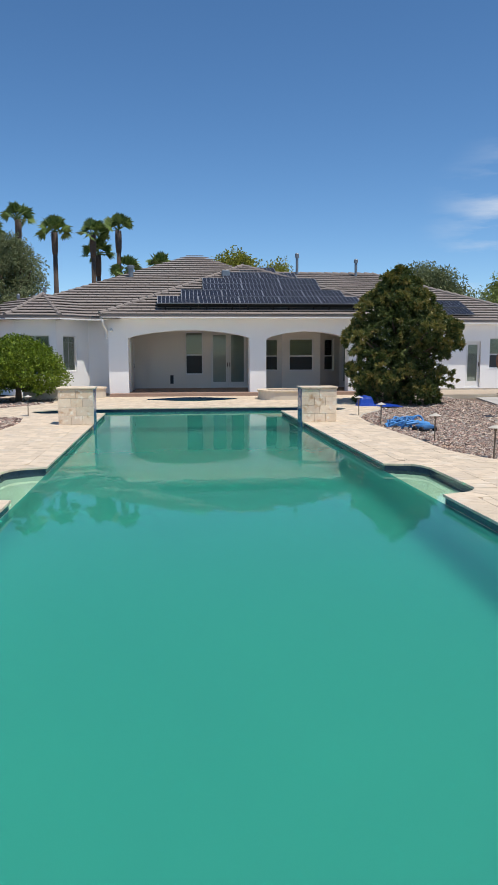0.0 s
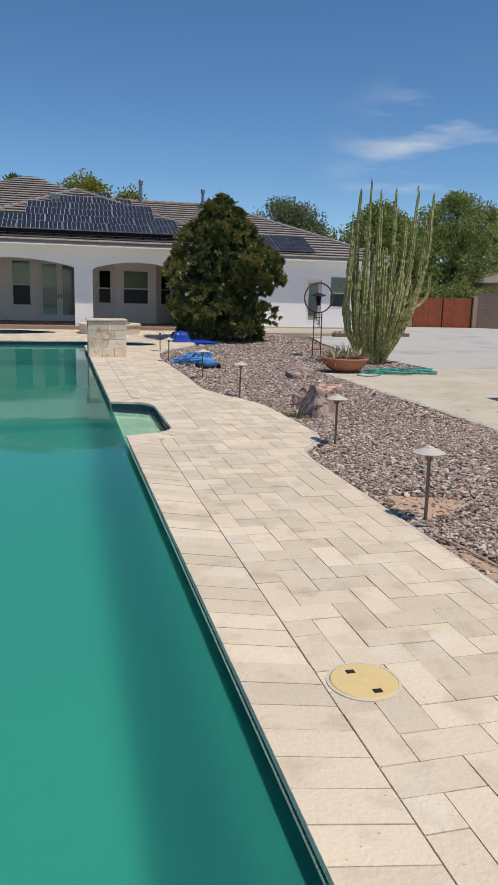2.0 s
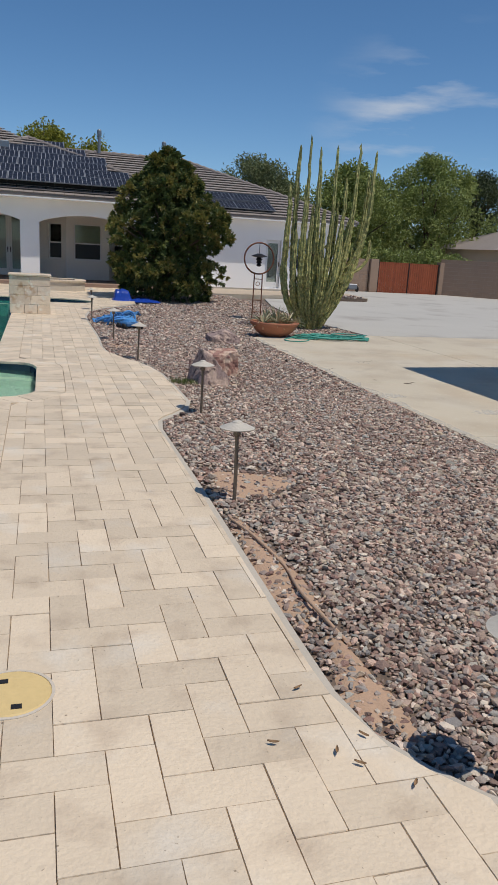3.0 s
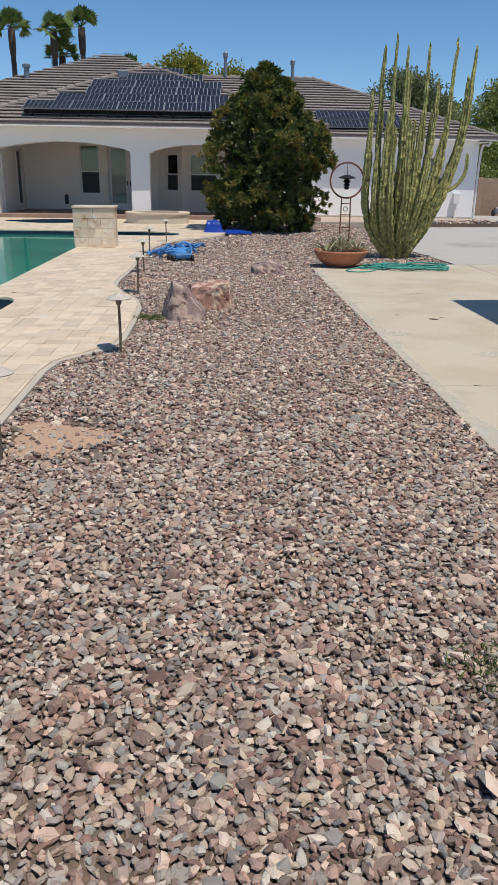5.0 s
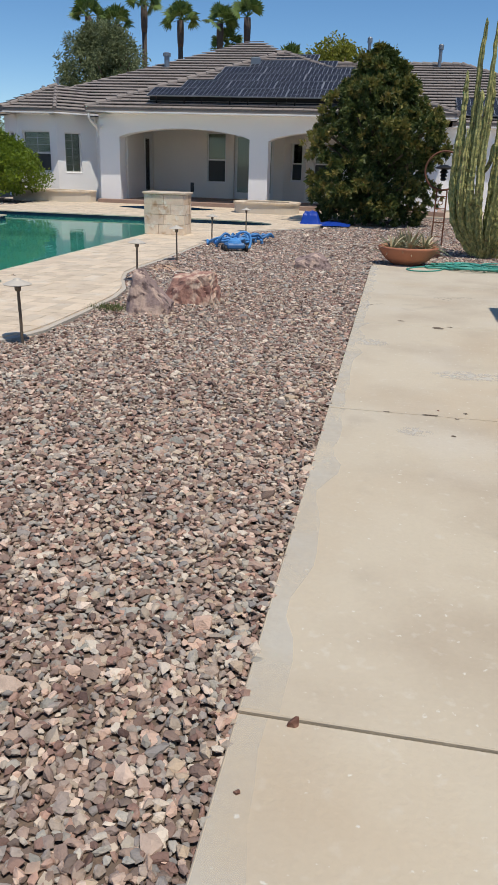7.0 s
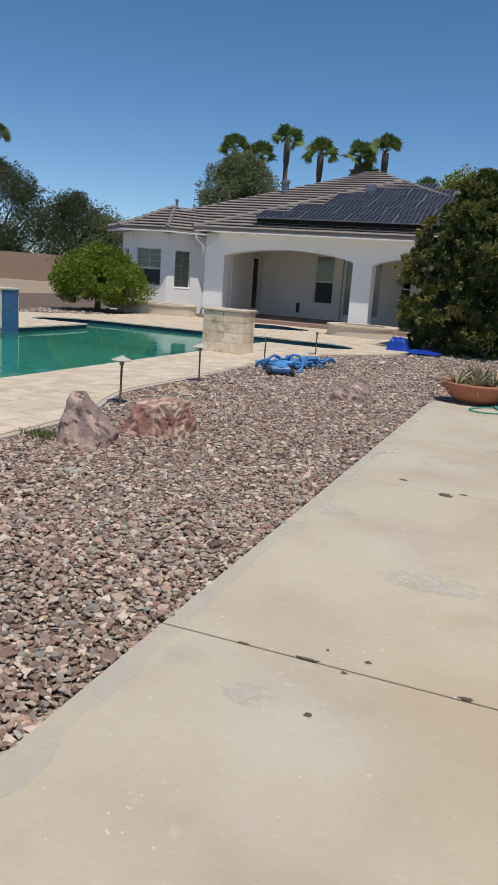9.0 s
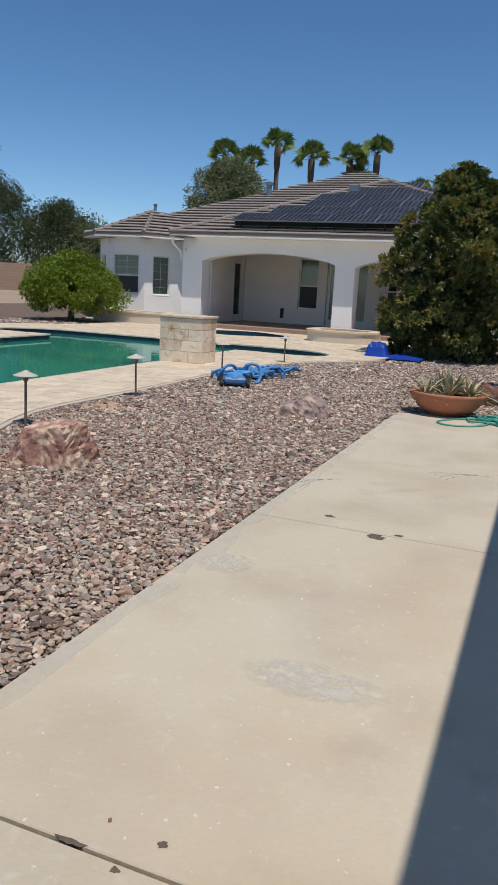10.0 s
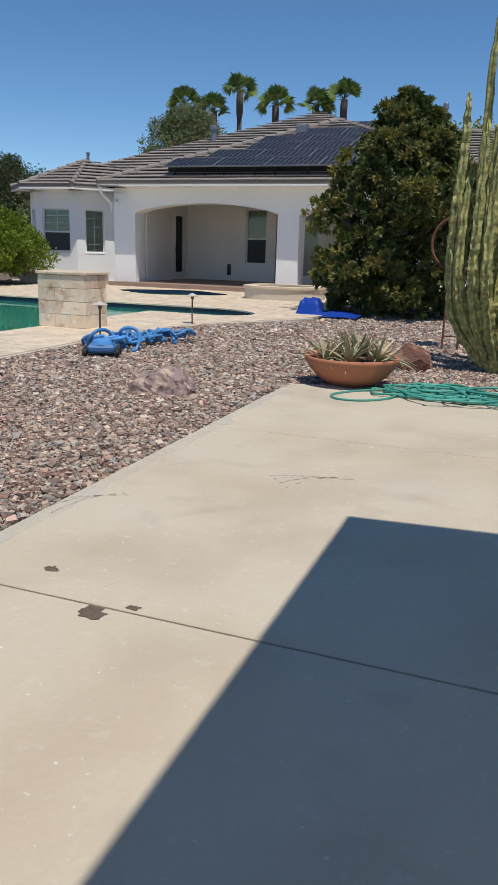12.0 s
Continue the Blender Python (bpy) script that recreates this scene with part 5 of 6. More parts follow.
# ---- cactus ----
def cactus(at):
    """A tall many-armed column cactus: ribbed arms that curve up from one foot."""
    gen = random.Random(4)
    c = thing("cactus", at, "tall many-armed ribbed column cactus growing from gravel", "cactus")
    arms = [(-0.30, 0.0, 4.33), (-0.50, 0.15, 4.12), (-0.10, -0.1, 4.08), (0.38, 0.1, 4.18), (0.91, 0.0, 4.25), (1.26, -0.1, 4.12), (1.22, 0.1, 3.6), (0.10, 0.3, 3.68), (0.52, -0.25, 3.46),
            (-0.74, 0.0, 3.27), (-0.24, 0.35, 3.3), (-0.66, 0.35, 2.5), (-0.62, -0.3, 2.3), (-0.45, -0.35, 2.9), (-0.28, -0.4, 2.6), (-0.02, -0.4, 2.75), (0.22, -0.35, 2.9), (0.30, 0.45, 2.8),
            (0.62, 0.4, 3.0), (0.74, -0.3, 2.7), (0.98, 0.35, 2.85), (-0.78, -0.1, 1.5), (0.44, -0.45, 2.2), (0.02, 0.5, 2.9), (1.06, -0.3, 2.3), (-0.40, 0.5, 3.0)]
    for dx, dy, h in arms:
        r = gen.uniform(0.048, 0.058)
        rise = [(0.0, 0.08), (0.3, 0.48), (0.75, 0.86), (1.3, 0.99), (2.0, 1.02), (2.8, 1.0)] if dx < -0.15 else [(0.0, 0.10), (0.3, 0.24), (0.75, 0.47), (1.3, 0.67), (2.0, 0.85), (2.8, 0.96)]
        sway = 0.035
        pts = bend([(dx * f + sway * gen.uniform(-1, 1) * (z > 1), dy * min(1, 0.15 + z * 0.75) + sway * gen.uniform(-1, 1), z - 0.05) for z, f in rise if z < h - 0.4] + [(dx, dy, h)], 11)
        n = len(pts)
        radii = []
        for k in range(n):
            u = k / (n - 1)
            radii.append(r * (0.96 + 0.05 * math.sin(u * 31 + dx * 9) + 0.05 * math.sin(u * 11 + dy * 20)) * (1.15 if u < 0.45 else 1.15 - 0.95 * (u - 0.45)) * (1 if u < 0.9 else 1 - 5 * (u - 0.9)) * (1 if k < n - 1 else 0.25))
        wob = [Vector(p) + Vector((gen.uniform(-1, 1), gen.uniform(-1, 1), 0)) * 0.010 for p in pts]
        bm = tube(bmesh.new(), wob, radii, 12, 0.30)
        for v in bm.verts:
            v.co += noise.noise_vector(v.co * 9 + Vector((dx, dy, h)) * 5) * 0.014 + noise.noise_vector(v.co * 31) * 0.006
        part("arm", bm, CACTUS, c)
    # short young arms that branch off low and turn up
    for x, y, z, d, h in ((0.86, -0.05, 1.35, 0.42, 0.80), (0.55, -0.12, 0.95, 0.16, 0.42), (0.30, -0.2, 0.80, -0.14, 0.36), (0.75, 0.1, 1.45, 0.18, 0.5), (-0.28, -0.2, 1.55, 0.13, 0.5), (0.15, -0.15, 1.9, 0.12, 0.45)):
        pts = bend([(x, y, z), (x + d * 0.6, y - 0.03, z + h * 0.18), (x + d, y - 0.04, z + h * 0.5), (x + d * 1.05, y - 0.03, z + h)], 5)
        part("young_arm", tube(bmesh.new(), pts, [0.026] + [0.034] * (len(pts) - 3) + [0.026, 0.010], 10, 0.25), CACTUS, c)
    return c


cactus((8.3, 17.3, -0.17))


# ---- pool pillars ----
def pool_pillar(x0, x1, y0, y1, h, tile_side):
    """A water-feature pillar faced with split stone blocks under a cap, tiled towards the pool."""
    p = thing("stone_pillar", ((x0 + x1) / 2, (y0 + y1) / 2, 0), "cream and tan stone block pillar with flat cap beside the pool", "pillar", "pool pillars")
    w, d = x1 - x0, y1 - y0
    part("core", boxed(-w / 2 + 0.02, w / 2 - 0.02, -d / 2 + 0.02, d / 2 - 0.02, -0.4, h - 0.045), TRAV_MORTAR, p)
    courses = 4
    ch = (h - 0.05) / courses
    for c in range(courses):
        z0, z1 = c * ch + 0.003, (c + 1) * ch - 0.003
        cuts = [0, 0.36, 0.68, 1] if c % 2 == 0 else [0, 0.5, 1]
        for a, b in zip(cuts, cuts[1:]):
            for s in (-1, 1):
                y = s * d / 2
                part("stone_block", boxed(-w / 2 + a * w + 0.003, -w / 2 + b * w - 0.003, min(y, y - s * 0.03), max(y, y - s * 0.03), z0, z1, bevel=0.004), TRAV_BLOCK, p)
        cuts = [0, 0.45, 1] if c % 2 == 0 else [0, 0.6, 1]
        for a, b in zip(cuts, cuts[1:]):
            for s in (-1, 1):
                if s == tile_side:
                    continue
                x = s * w / 2
                part("stone_block", boxed(min(x, x - s * 0.03), max(x, x - s * 0.03), -d / 2 + 0.031 + a * (d - 0.062), -d / 2 + 0.027 + b * (d - 0.062), z0, z1, bevel=0.004), TRAV_BLOCK, p)
    x = tile_side * w / 2
    part("tile_face", boxed(min(x, x - tile_side * 0.02), max(x, x - tile_side * 0.02), -d / 2 + 0.03, d / 2 - 0.03, -0.3, h - 0.05), PILLAR_TILE, p, "blue glass tile face")
    part("cap", boxed(-w / 2 - 0.025, w / 2 + 0.025, -d / 2 - 0.025, d / 2 + 0.025, h - 0.045, h, bevel=0.01), TRAV, p, "flat cream travertine cap")
    return p


pool_pillar(1.46, 2.30, 17.27, 17.88, 0.83, -1)
pool_pillar(-4.20, -3.39, 17.3, 17.9, 0.86, 1)


def seat_planter(cx, cy, rx, ry, h, label):
    """A low round-fronted raised planter with an overhanging cap."""
    ring = [(cx + rx * math.copysign(abs(math.cos(a)) ** 0.6, math.cos(a)), cy + ry * math.copysign(abs(math.sin(a)) ** 0.6, math.sin(a))) for a in (2 * math.pi * k / 32 for k in range(32))]
    p = thing("seat_planter", (0, 0, 0), label, "planter")
    part("wall", prism(bmesh.new(), ring, -0.3, h - 0.05), CREAM, p)
    bm = bmesh.new()
    out, inn = offset(ring, 0.04), offset(ring, -0.3)
    for z0, z1 in ((h - 0.05, h),):
        for k in range(32):
            j = (k + 1) % 32
            o0, o1, i0, i1 = out[k], out[j], inn[k], inn[j]
            a = [bm.verts.new((*q, z)) for z in (z0, z1) for q in (o0, o1, i1, i0)]
            for f in ((4, 5, 6, 7), (3, 2, 1, 0), (0, 1, 5, 4), (2, 3, 7, 6)):
                bm.faces.new([a[i] for i in f])
    bmesh.ops.remove_doubles(bm, verts=bm.verts, dist=0.001)
    part("cap", bm, TRAV, p, "smooth cream stone cap")
    part("soil", prism(bmesh.new(), offset(ring, -0.25), h - 0.10, h - 0.046), SOIL, p)
    return p


seat_planter(2.52, 26.3, 1.0, 0.85, 0.33, "low cream stuccoed seat planter in front of the column")
seat_planter(-5.55, 28.2, 1.5, 0.62, 0.38, "low cream stuccoed seat planter below the bay window")


# ---- path lamps ----
def path_lamp(at):
    lamp = thing("path_lamp", at, "pale metal mushroom path lamp on a thin post in gravel", "path light", "path lamps")
    part("post", tube(bmesh.new(), [(0, 0, -0.12), (0.004, 0, 0.2), (0, 0, 0.52)], [0.0125, 0.0125, 0.0125], 10), POLE_METAL, lamp, "thin weathered bronze post")
    part("shade", lathe(bmesh.new(), [(0.110, 0.500), (0.113, 0.506), (0.078, 0.521), (0.035, 0.538), (0.030, 0.545), (0.012, 0.553)], 28), LAMP_METAL, lamp, "flat pale metal cap")
    part("socket", lathe(bmesh.new(), [(0.02, 0.45), (0.026, 0.46), (0.026, 0.500), (0.02, 0.503)], 12), POLE_METAL, lamp)
    part("stake_collar", lathe(bmesh.new(), [(0.019, -0.02), (0.019, 0.006), (0.013, 0.01)], 12), BLACK, lamp)
    return lamp


lamp0 = path_lamp((3.48, 2.27, -0.02))
for k, (x, y) in enumerate(((3.29, 4.98), (3.62, 7.62), (3.42, 11.08), (3.29, 13.35), (3.12, 16.35), (3.28, 18.95), (-5.36, 19.9))):
    copy_thing(lamp0, Matrix.Translation((x, y, gz(x, y) if x > 0 else -0.0)) @ Matrix.Rotation(0.8 * k, 4, "Z") @ Matrix.Rotation(0.02 * ((k % 3) - 1), 4, "X"))


# ---- rocks ----
def rock(at, sx, sy, sz, seed, mat, label, turn=0.0, cuts=16, planes=()):
    """A broken boulder: a block cut by planes into rough flat faces."""
    gen = random.Random(seed)
    bm = bmesh.new()
    bmesh.ops.create_cube(bm, size=2.0)
    planes = list(planes) + [((gen.uniform(-1, 1), gen.uniform(-1, 1), gen.uniform(-0.35, 1)), gen.uniform(0.58, 0.92) if not planes else gen.uniform(0.85, 1.05)) for k in range(cuts)]
    for n, off in planes:
        n = Vector(n).normalized()
        geom = bm.verts[:] + bm.edges[:] + bm.faces[:]
        r = bmesh.ops.bisect_plane(bm, geom=geom, plane_co=n * off, plane_no=n, clear_outer=True)
        bmesh.ops.holes_fill(bm, edges=[e for e in r["geom_cut"] if isinstance(e, bmesh.types.BMEdge)])
    bmesh.ops.triangulate(bm, faces=bm.faces)
    for _ in range(3 if sx > 0.1 else 0):
        bmesh.ops.subdivide_edges(bm, edges=[e for e in bm.edges if e.calc_length() > 0.16], cuts=1, use_grid_fill=True)
        bmesh.ops.triangulate(bm, faces=bm.faces)
    for v in bm.verts:
        ledge = 0.06 * (round(v.co.z * 4 + noise.noise(v.co * 1.5)) / 4 - v.co.z)
        k = 1 + 0.05 * noise.noise(v.co * 3.1 + Vector((seed, 0, 0))) + 0.035 * noise.noise(v.co * 8) - 0.07 * max(0.0, 0.12 - abs(noise.noise(v.co * Vector((2.2, 2.2, 1.4)) + Vector((0, seed, 0))))) / 0.12 + ledge
        v.co = Vector((v.co.x * sx * k, v.co.y * sy * k, v.co.z * sz * k))
    ob = part("rock", bm, mat)
    ob.matrix_basis = Matrix.Translation(at) @ Matrix.Rotation(turn, 4, "Z")
    return tagged(ob, label, "rock")


rock((4.09, 9.40, -0.04), 0.265, 0.24, 0.40, 14, ROCK_GREY, "jagged grey and pink boulder on gravel", 0.1, 2,
     [((-0.92, -0.12, 0.34), 0.72), ((0.62, -0.1, 0.78), 0.70), ((0.1, -0.93, 0.36), 0.74), ((0.1, 0.9, 0.4), 0.7), ((-0.75, -0.6, 0.25), 0.86), ((0.2, -0.55, 0.8), 0.92), ((0.9, -0.4, 0.2), 0.92)])
rock((4.36, 10.20, -0.04), 0.31, 0.26, 0.30, 22, ROCK, "blocky red and cream boulder on gravel", 0.12, 2,
     [((-0.22, -0.12, 1.0), 0.90), ((-0.85, -0.1, 0.4), 0.90), ((0.97, -0.12, 0.1), 0.92), ((0.03, -0.97, 0.14), 0.90), ((0.1, 0.8, 0.6), 0.9)])
rock((5.34, 13.9, -0.035), 0.28, 0.22, 0.22, 5, ROCK_GREY, "flat pinkish rock half sunk in gravel", 0.1, 3,
     [((-0.45, -0.1, 0.9), 0.66), ((0.35, -0.2, 0.9), 0.70), ((0.2, -0.9, 0.4), 0.78), ((0.85, 0.1, 0.5), 0.82), ((0, 0.8, 0.6), 0.8)])
rock((7.2, 16.95, -0.06), 0.31, 0.23, 0.25, 7, ROCK_DARK, "dark red rock beside the terracotta bowl", 0.5)
rock((9.0, 35.5, -0.05), 0.2, 0.2, 0.2, 9, ROCK, "small red rock beside the house", 0.5)


# ---- bowl planter with agaves ----
bowl = thing("bowl_planter", (6.80, 15.42, -0.14), "wide shallow terracotta bowl planted with striped agaves", "planter")
part("bowl", lathe(bmesh.new(), [(0.22, 0.0), (0.25, 0.012), (0.38, 0.10), (0.475, 0.22), (0.505, 0.27), (0.515, 0.30), (0.495, 0.315), (0.46, 0.30), (0.40, 0.23)], 40), TERRACOTTA, bowl, "weathered terracotta bowl", True)
part("soil", lathe(bmesh.new(), [(0.40, 0.2), (0.47, 0.235), (0.2, 0.26)], 24), SOIL, bowl)
gen = random.Random(8)
for cx, cy, n, ln in ((-0.27, -0.08, 40, 0.44), (0.05, 0.10, 46, 0.50), (0.27, -0.08, 42, 0.42), (0.02, -0.2, 34, 0.40), (-0.12, 0.22, 26, 0.44), (0.33, 0.14, 26, 0.40)):
    bm = bmesh.new()
    for k in range(n):
        a, e = gen.uniform(0, 2 * math.pi), gen.uniform(0.15, 1.35)
        L = ln * gen.uniform(0.7, 1.2)
        d = Vector((math.cos(a) * math.cos(e), math.sin(a) * math.cos(e), math.sin(e)))
        side = Vector((-math.sin(a), math.cos(a), 0))
        root = Vector((cx, cy, 0.25))
        prev = None
        for i in range(6):
            u = i / 5
            p = root + d * L * u + Vector((0, 0, -0.42 * L * u * u * (1.25 - e * 0.5)))
            w = 0.024 * (1 - u ** 1.8) + 0.001
            row = (bm.verts.new(p - side * w), bm.verts.new(p + Vector((0, 0, -0.008))), bm.verts.new(p + side * w))
            if prev:
                bm.faces.new((prev[0], prev[1], row[1], row[0]))
                bm.faces.new((prev[1], prev[2], row[2], row[1]))
            prev = row
    part("agave", bm, AGAVE, bowl, "striped green and cream agave with dry leaves")

# ---- hanging feeder on a rusty stand ----
stand = thing("feeder_stand", (7.45, 19.1, -0.16), "rusty ladder-like garden stand with ring and dark hanging bell", "garden ornament")
for x in (-0.10, 0.11):
    part("rail", tube(bmesh.new(), [(x * 1.1, 0, -0.1), (x, 0, 1.17)], 0.016, 8), RUST, stand)
for z in (0.22, 0.52, 0.80, 1.05):
    part("rung", tube(bmesh.new(), [(-0.105, 0, z), (0.112, 0, z)], 0.011, 6), RUST, stand)
ring = [(0.385 * math.cos(2 * math.pi * k / 40), 0, 1.56 + 0.385 * math.sin(2 * math.pi * k / 40)) for k in range(41)]
part("ring", tube(bmesh.new(), ring, 0.02, 8), RUST, stand)
part("chain", tube(bmesh.new(), [(0, 0, 1.93), (0, 0, 1.66)], 0.006, 6), DARK_METAL, stand)
part("hanging_bell", lathe(bmesh.new(), [(0.03, 1.36), (0.07, 1.39), (0.04, 1.43), (0.08, 1.46), (0.045, 1.5), (0.09, 1.53), (0.05, 1.58), (0.21, 1.61), (0.18, 1.63), (0.05, 1.68)], 20), DARK_METAL, stand, "dark metal bell tiers")
small = [(0.05 * math.cos(2 * math.pi * k / 16), 0, 0.93 + 0.05 * math.sin(2 * math.pi * k / 16)) for k in range(17)]
part("small_ring", tube(bmesh.new(), small, 0.008, 6), RUST, stand)


# ---- hoses, cleaner, tarp ----
def coil(seed, loops, rx, ry, r, z, wander=0.3, steps=9):
    gen = random.Random(seed)
    pts, cx, cy = [], 0.0, 0.0
    for k in range(loops * steps):
        a = 2 * math.pi * k / steps
        if k % steps == 0:
            cx, cy = gen.uniform(-wander, wander) * rx, gen.uniform(-wander, wander) * ry
            fx, fy = gen.uniform(0.45, 1.0), gen.uniform(0.5, 1.0)
        b = a + 0.45 * math.sin(k * 1.7 + seed)
        pts.append((cx + rx * (fx * math.cos(b) + gen.uniform(-0.14, 0.14)), cy + ry * (fy * math.sin(a) + gen.uniform(-0.16, 0.16)), z + r + 0.012 * k / steps + gen.uniform(0, r)))
    return bend(pts, 4)


hose = thing("garden_hose", (7.62, 15.1, -0.132), "tangled green garden hose lying on concrete beside the bowl", "hose")
for seed, loops, rx, ry, dx, dy in ((3, 5, 0.42, 0.40, 0.0, 0.0), (5, 5, 0.40, 0.32, 0.55, 0.0), (7, 4, 0.26, 0.30, -0.25, 0.05), (9, 4, 0.30, 0.26, 0.95, -0.1), (13, 3, 0.5, 0.2, 0.35, -0.12), (15, 3, 0.34, 0.36, 0.2, 0.2)):
    pts = [p + Vector((dx, dy, 0)) for p in coil(seed, loops, rx, ry, 0.013, 0.0, 0.6)]
    part("hose_coil", tube(bmesh.new(), pts, 0.013, 7), GREEN_HOSE, hose, "", True)
part("hose_end", tube(bmesh.new(), bend([(-0.25, 0.1, 0.03), (-0.62, -0.1, 0.012), (-0.82, -0.42, 0.012), (-0.74, -0.62, 0.012), (-0.5, -0.6, 0.012), (-0.3, -0.4, 0.012), (-0.2, -0.1, 0.03)], 8), 0.012, 7), GREEN_HOSE, hose, "", True)

pile = thing("pool_hose", (3.62, 16.35, -0.055), "heap of light blue ribbed pool cleaner hose on gravel", "hose")
for seed, loops, rx, ry, dx, dy, turn in ((21, 3, 0.36, 0.34, 0.0, -0.45, 0.3), (23, 3, 0.42, 0.30, 0.05, -0.1, 0.9), (25, 2, 0.30, 0.46, 0.1, 0.25, -0.2), (27, 2, 0.42, 0.26, 0.15, 0.55, 0.5)):
    pts = [Matrix.Rotation(turn, 3, "Z") @ p + Vector((dx, dy, 0.012 * (k % 7))) for k, p in enumerate(coil(seed, loops, rx, ry, 0.0235, 0.0, 0.5, 8))]
    pts = [Vector((p.x, p.y, p.z + 0.035 * (1 + math.sin(0.21 * k + seed)))) for k, p in enumerate(pts)]
    part("hose_coil", tube(bmesh.new(), pts, [0.0235 if i % 2 else 0.0205 for i in range(len(pts))], 9), BLUE_HOSE, pile, "", True)
for x, y, wide, high, turn in ((-0.1, -0.62, 0.17, 0.24, 0.5), (0.2, -0.45, 0.14, 0.27, -0.4), (0.05, -0.2, 0.16, 0.21, 1.3), (0.25, 0.45, 0.15, 0.17, 0.2)):
    arc = [Matrix.Rotation(turn, 3, "Z") @ Vector((wide * math.cos(a), 0.08 * math.sin(2 * a), 0.024 + high * max(0.0, math.sin(a)))) + Vector((x, y, 0)) for a in (math.pi * k / 12 for k in range(-2, 15))]
    part("hose_loop", tube(bmesh.new(), arc, 0.023, 9), BLUE_HOSE, pile, "", True)
cl = thing("pool_cleaner", pose(3.78, 15.32, -0.065, 0, 0, 25), "blue and black robotic pool cleaner lying on gravel", "pool cleaner")
part("body", boxed(-0.17, 0.17, -0.14, 0.14, 0.06, 0.16, bevel=0.03), BLUE_DARK, cl)
part("hood", lathe(bmesh.new(), [(0.13, 0.155), (0.11, 0.20), (0.05, 0.225)], 14), BLUE_HOSE, cl)
for x in (-0.19, 0.19):
    for y in (-0.10, 0.10):
        bm = lathe(bmesh.new(), [(0.055, -0.025), (0.065, -0.015), (0.065, 0.015), (0.055, 0.025)], 16)
        bmesh.ops.transform(bm, matrix=Matrix.Translation((x, y, 0.062)) @ Matrix.Rotation(radians(90), 4, "Y"), verts=bm.verts)
        part("wheel", bm, BLACK, cl)

bm = bmesh.new()
bmesh.ops.create_grid(bm, x_segments=44, y_segments=30, size=0.5)
for v in bm.verts:
    x, y = v.co.x * 1.35, v.co.y * 1.0
    lump = 0.27 * math.exp(-(((x + 0.33) / 0.235) ** 8 + ((y - 0.05) / 0.25) ** 8)) * (1 - 0.35 * (x + 0.33)) + 0.09 * math.exp(-(((x - 0.25) / 0.35) ** 2 + (y / 0.25) ** 2))
    fold = 0.05 * abs(noise.noise(Vector((x * 3.6, y * 3.6, 1)))) + 0.035 * abs(noise.noise(Vector((x * 8, y * 6, 3)))) + 0.012 * abs(noise.noise(Vector((x * 17, y * 15, 7))))
    edge = 0.12 * noise.noise(Vector((x * 2, y * 2, 9)))
    v.co = Vector((x * (1 + edge), y * (1 + edge), 0.012 + max(0.0, lump + fold * (0.5 + lump * 4))))
tarp = part("tarp", bm, TARP)
tarp.matrix_basis = Matrix.Translation((4.68, 22.35, -0.03)) @ Matrix.Rotation(0.05, 4, "Z")
tagged(tarp, "crumpled royal blue tarp over a low box", "tarp")

PLASTER_WHITE = material("pale_cement", (0.60, 0.53, 0.44), 0.9, var=0.08, scale=9, fine=60, bump=0.3)
lid = thing("skimmer_lid", (1.975, 2.97, 0.0), "faded yellow round skimmer lid set into the deck", "lid")
part("plate", lathe(bmesh.new(), [(0.138, -0.05), (0.138, 0.002), (0.132, 0.007), (0.02, 0.008)], 36), YELLOW, lid)
part("grout_ring", lathe(bmesh.new(), [(0.139, -0.03), (0.139, 0.0035), (0.151, 0.0035), (0.153, -0.03)], 36), PLASTER_WHITE, lid, "pale cement ring")
for x, y in ((-0.03, 0.07), (0.02, -0.09)):
    part("finger_hole", boxed(x - 0.018, x + 0.018, y - 0.013, y + 0.013, 0.006, 0.0095), BLACK, lid)
# far-off toy-like cart beside the block wall
cart = thing("hose_cart", pose(17.6, 36.7, -0.16, 0, 0, 0), "small grey wheeled hose cart beside the block wall", "cart")
part("body", boxed(-0.25, 0.25, -0.15, 0.15, 0.14, 0.42, bevel=0.04), SOLAR_FRAME, cart)
for x in (-0.3, 0.3):
    bm = lathe(bmesh.new(), [(0.14, -0.04), (0.16, -0.02), (0.16, 0.02), (0.14, 0.04)], 16)
    bmesh.ops.transform(bm, matrix=Matrix.Translation((x, 0, 0.16)) @ Matrix.Rotation(radians(90), 4, "Y"), verts=bm.verts)
    part("wheel", bm, BLACK, cart)
for k, (x, y, s) in enumerate(((6.38, 3.83, 0.028), (6.27, 3.55, 0.014), (6.94, 7.02, 0.012))):
    rock((x, y, ZC + s * 0.2), s * 0.65, s * 0.52, s * 0.45, 40 + k, ROCK_DARK, "small loose stone on the concrete", k, 5)


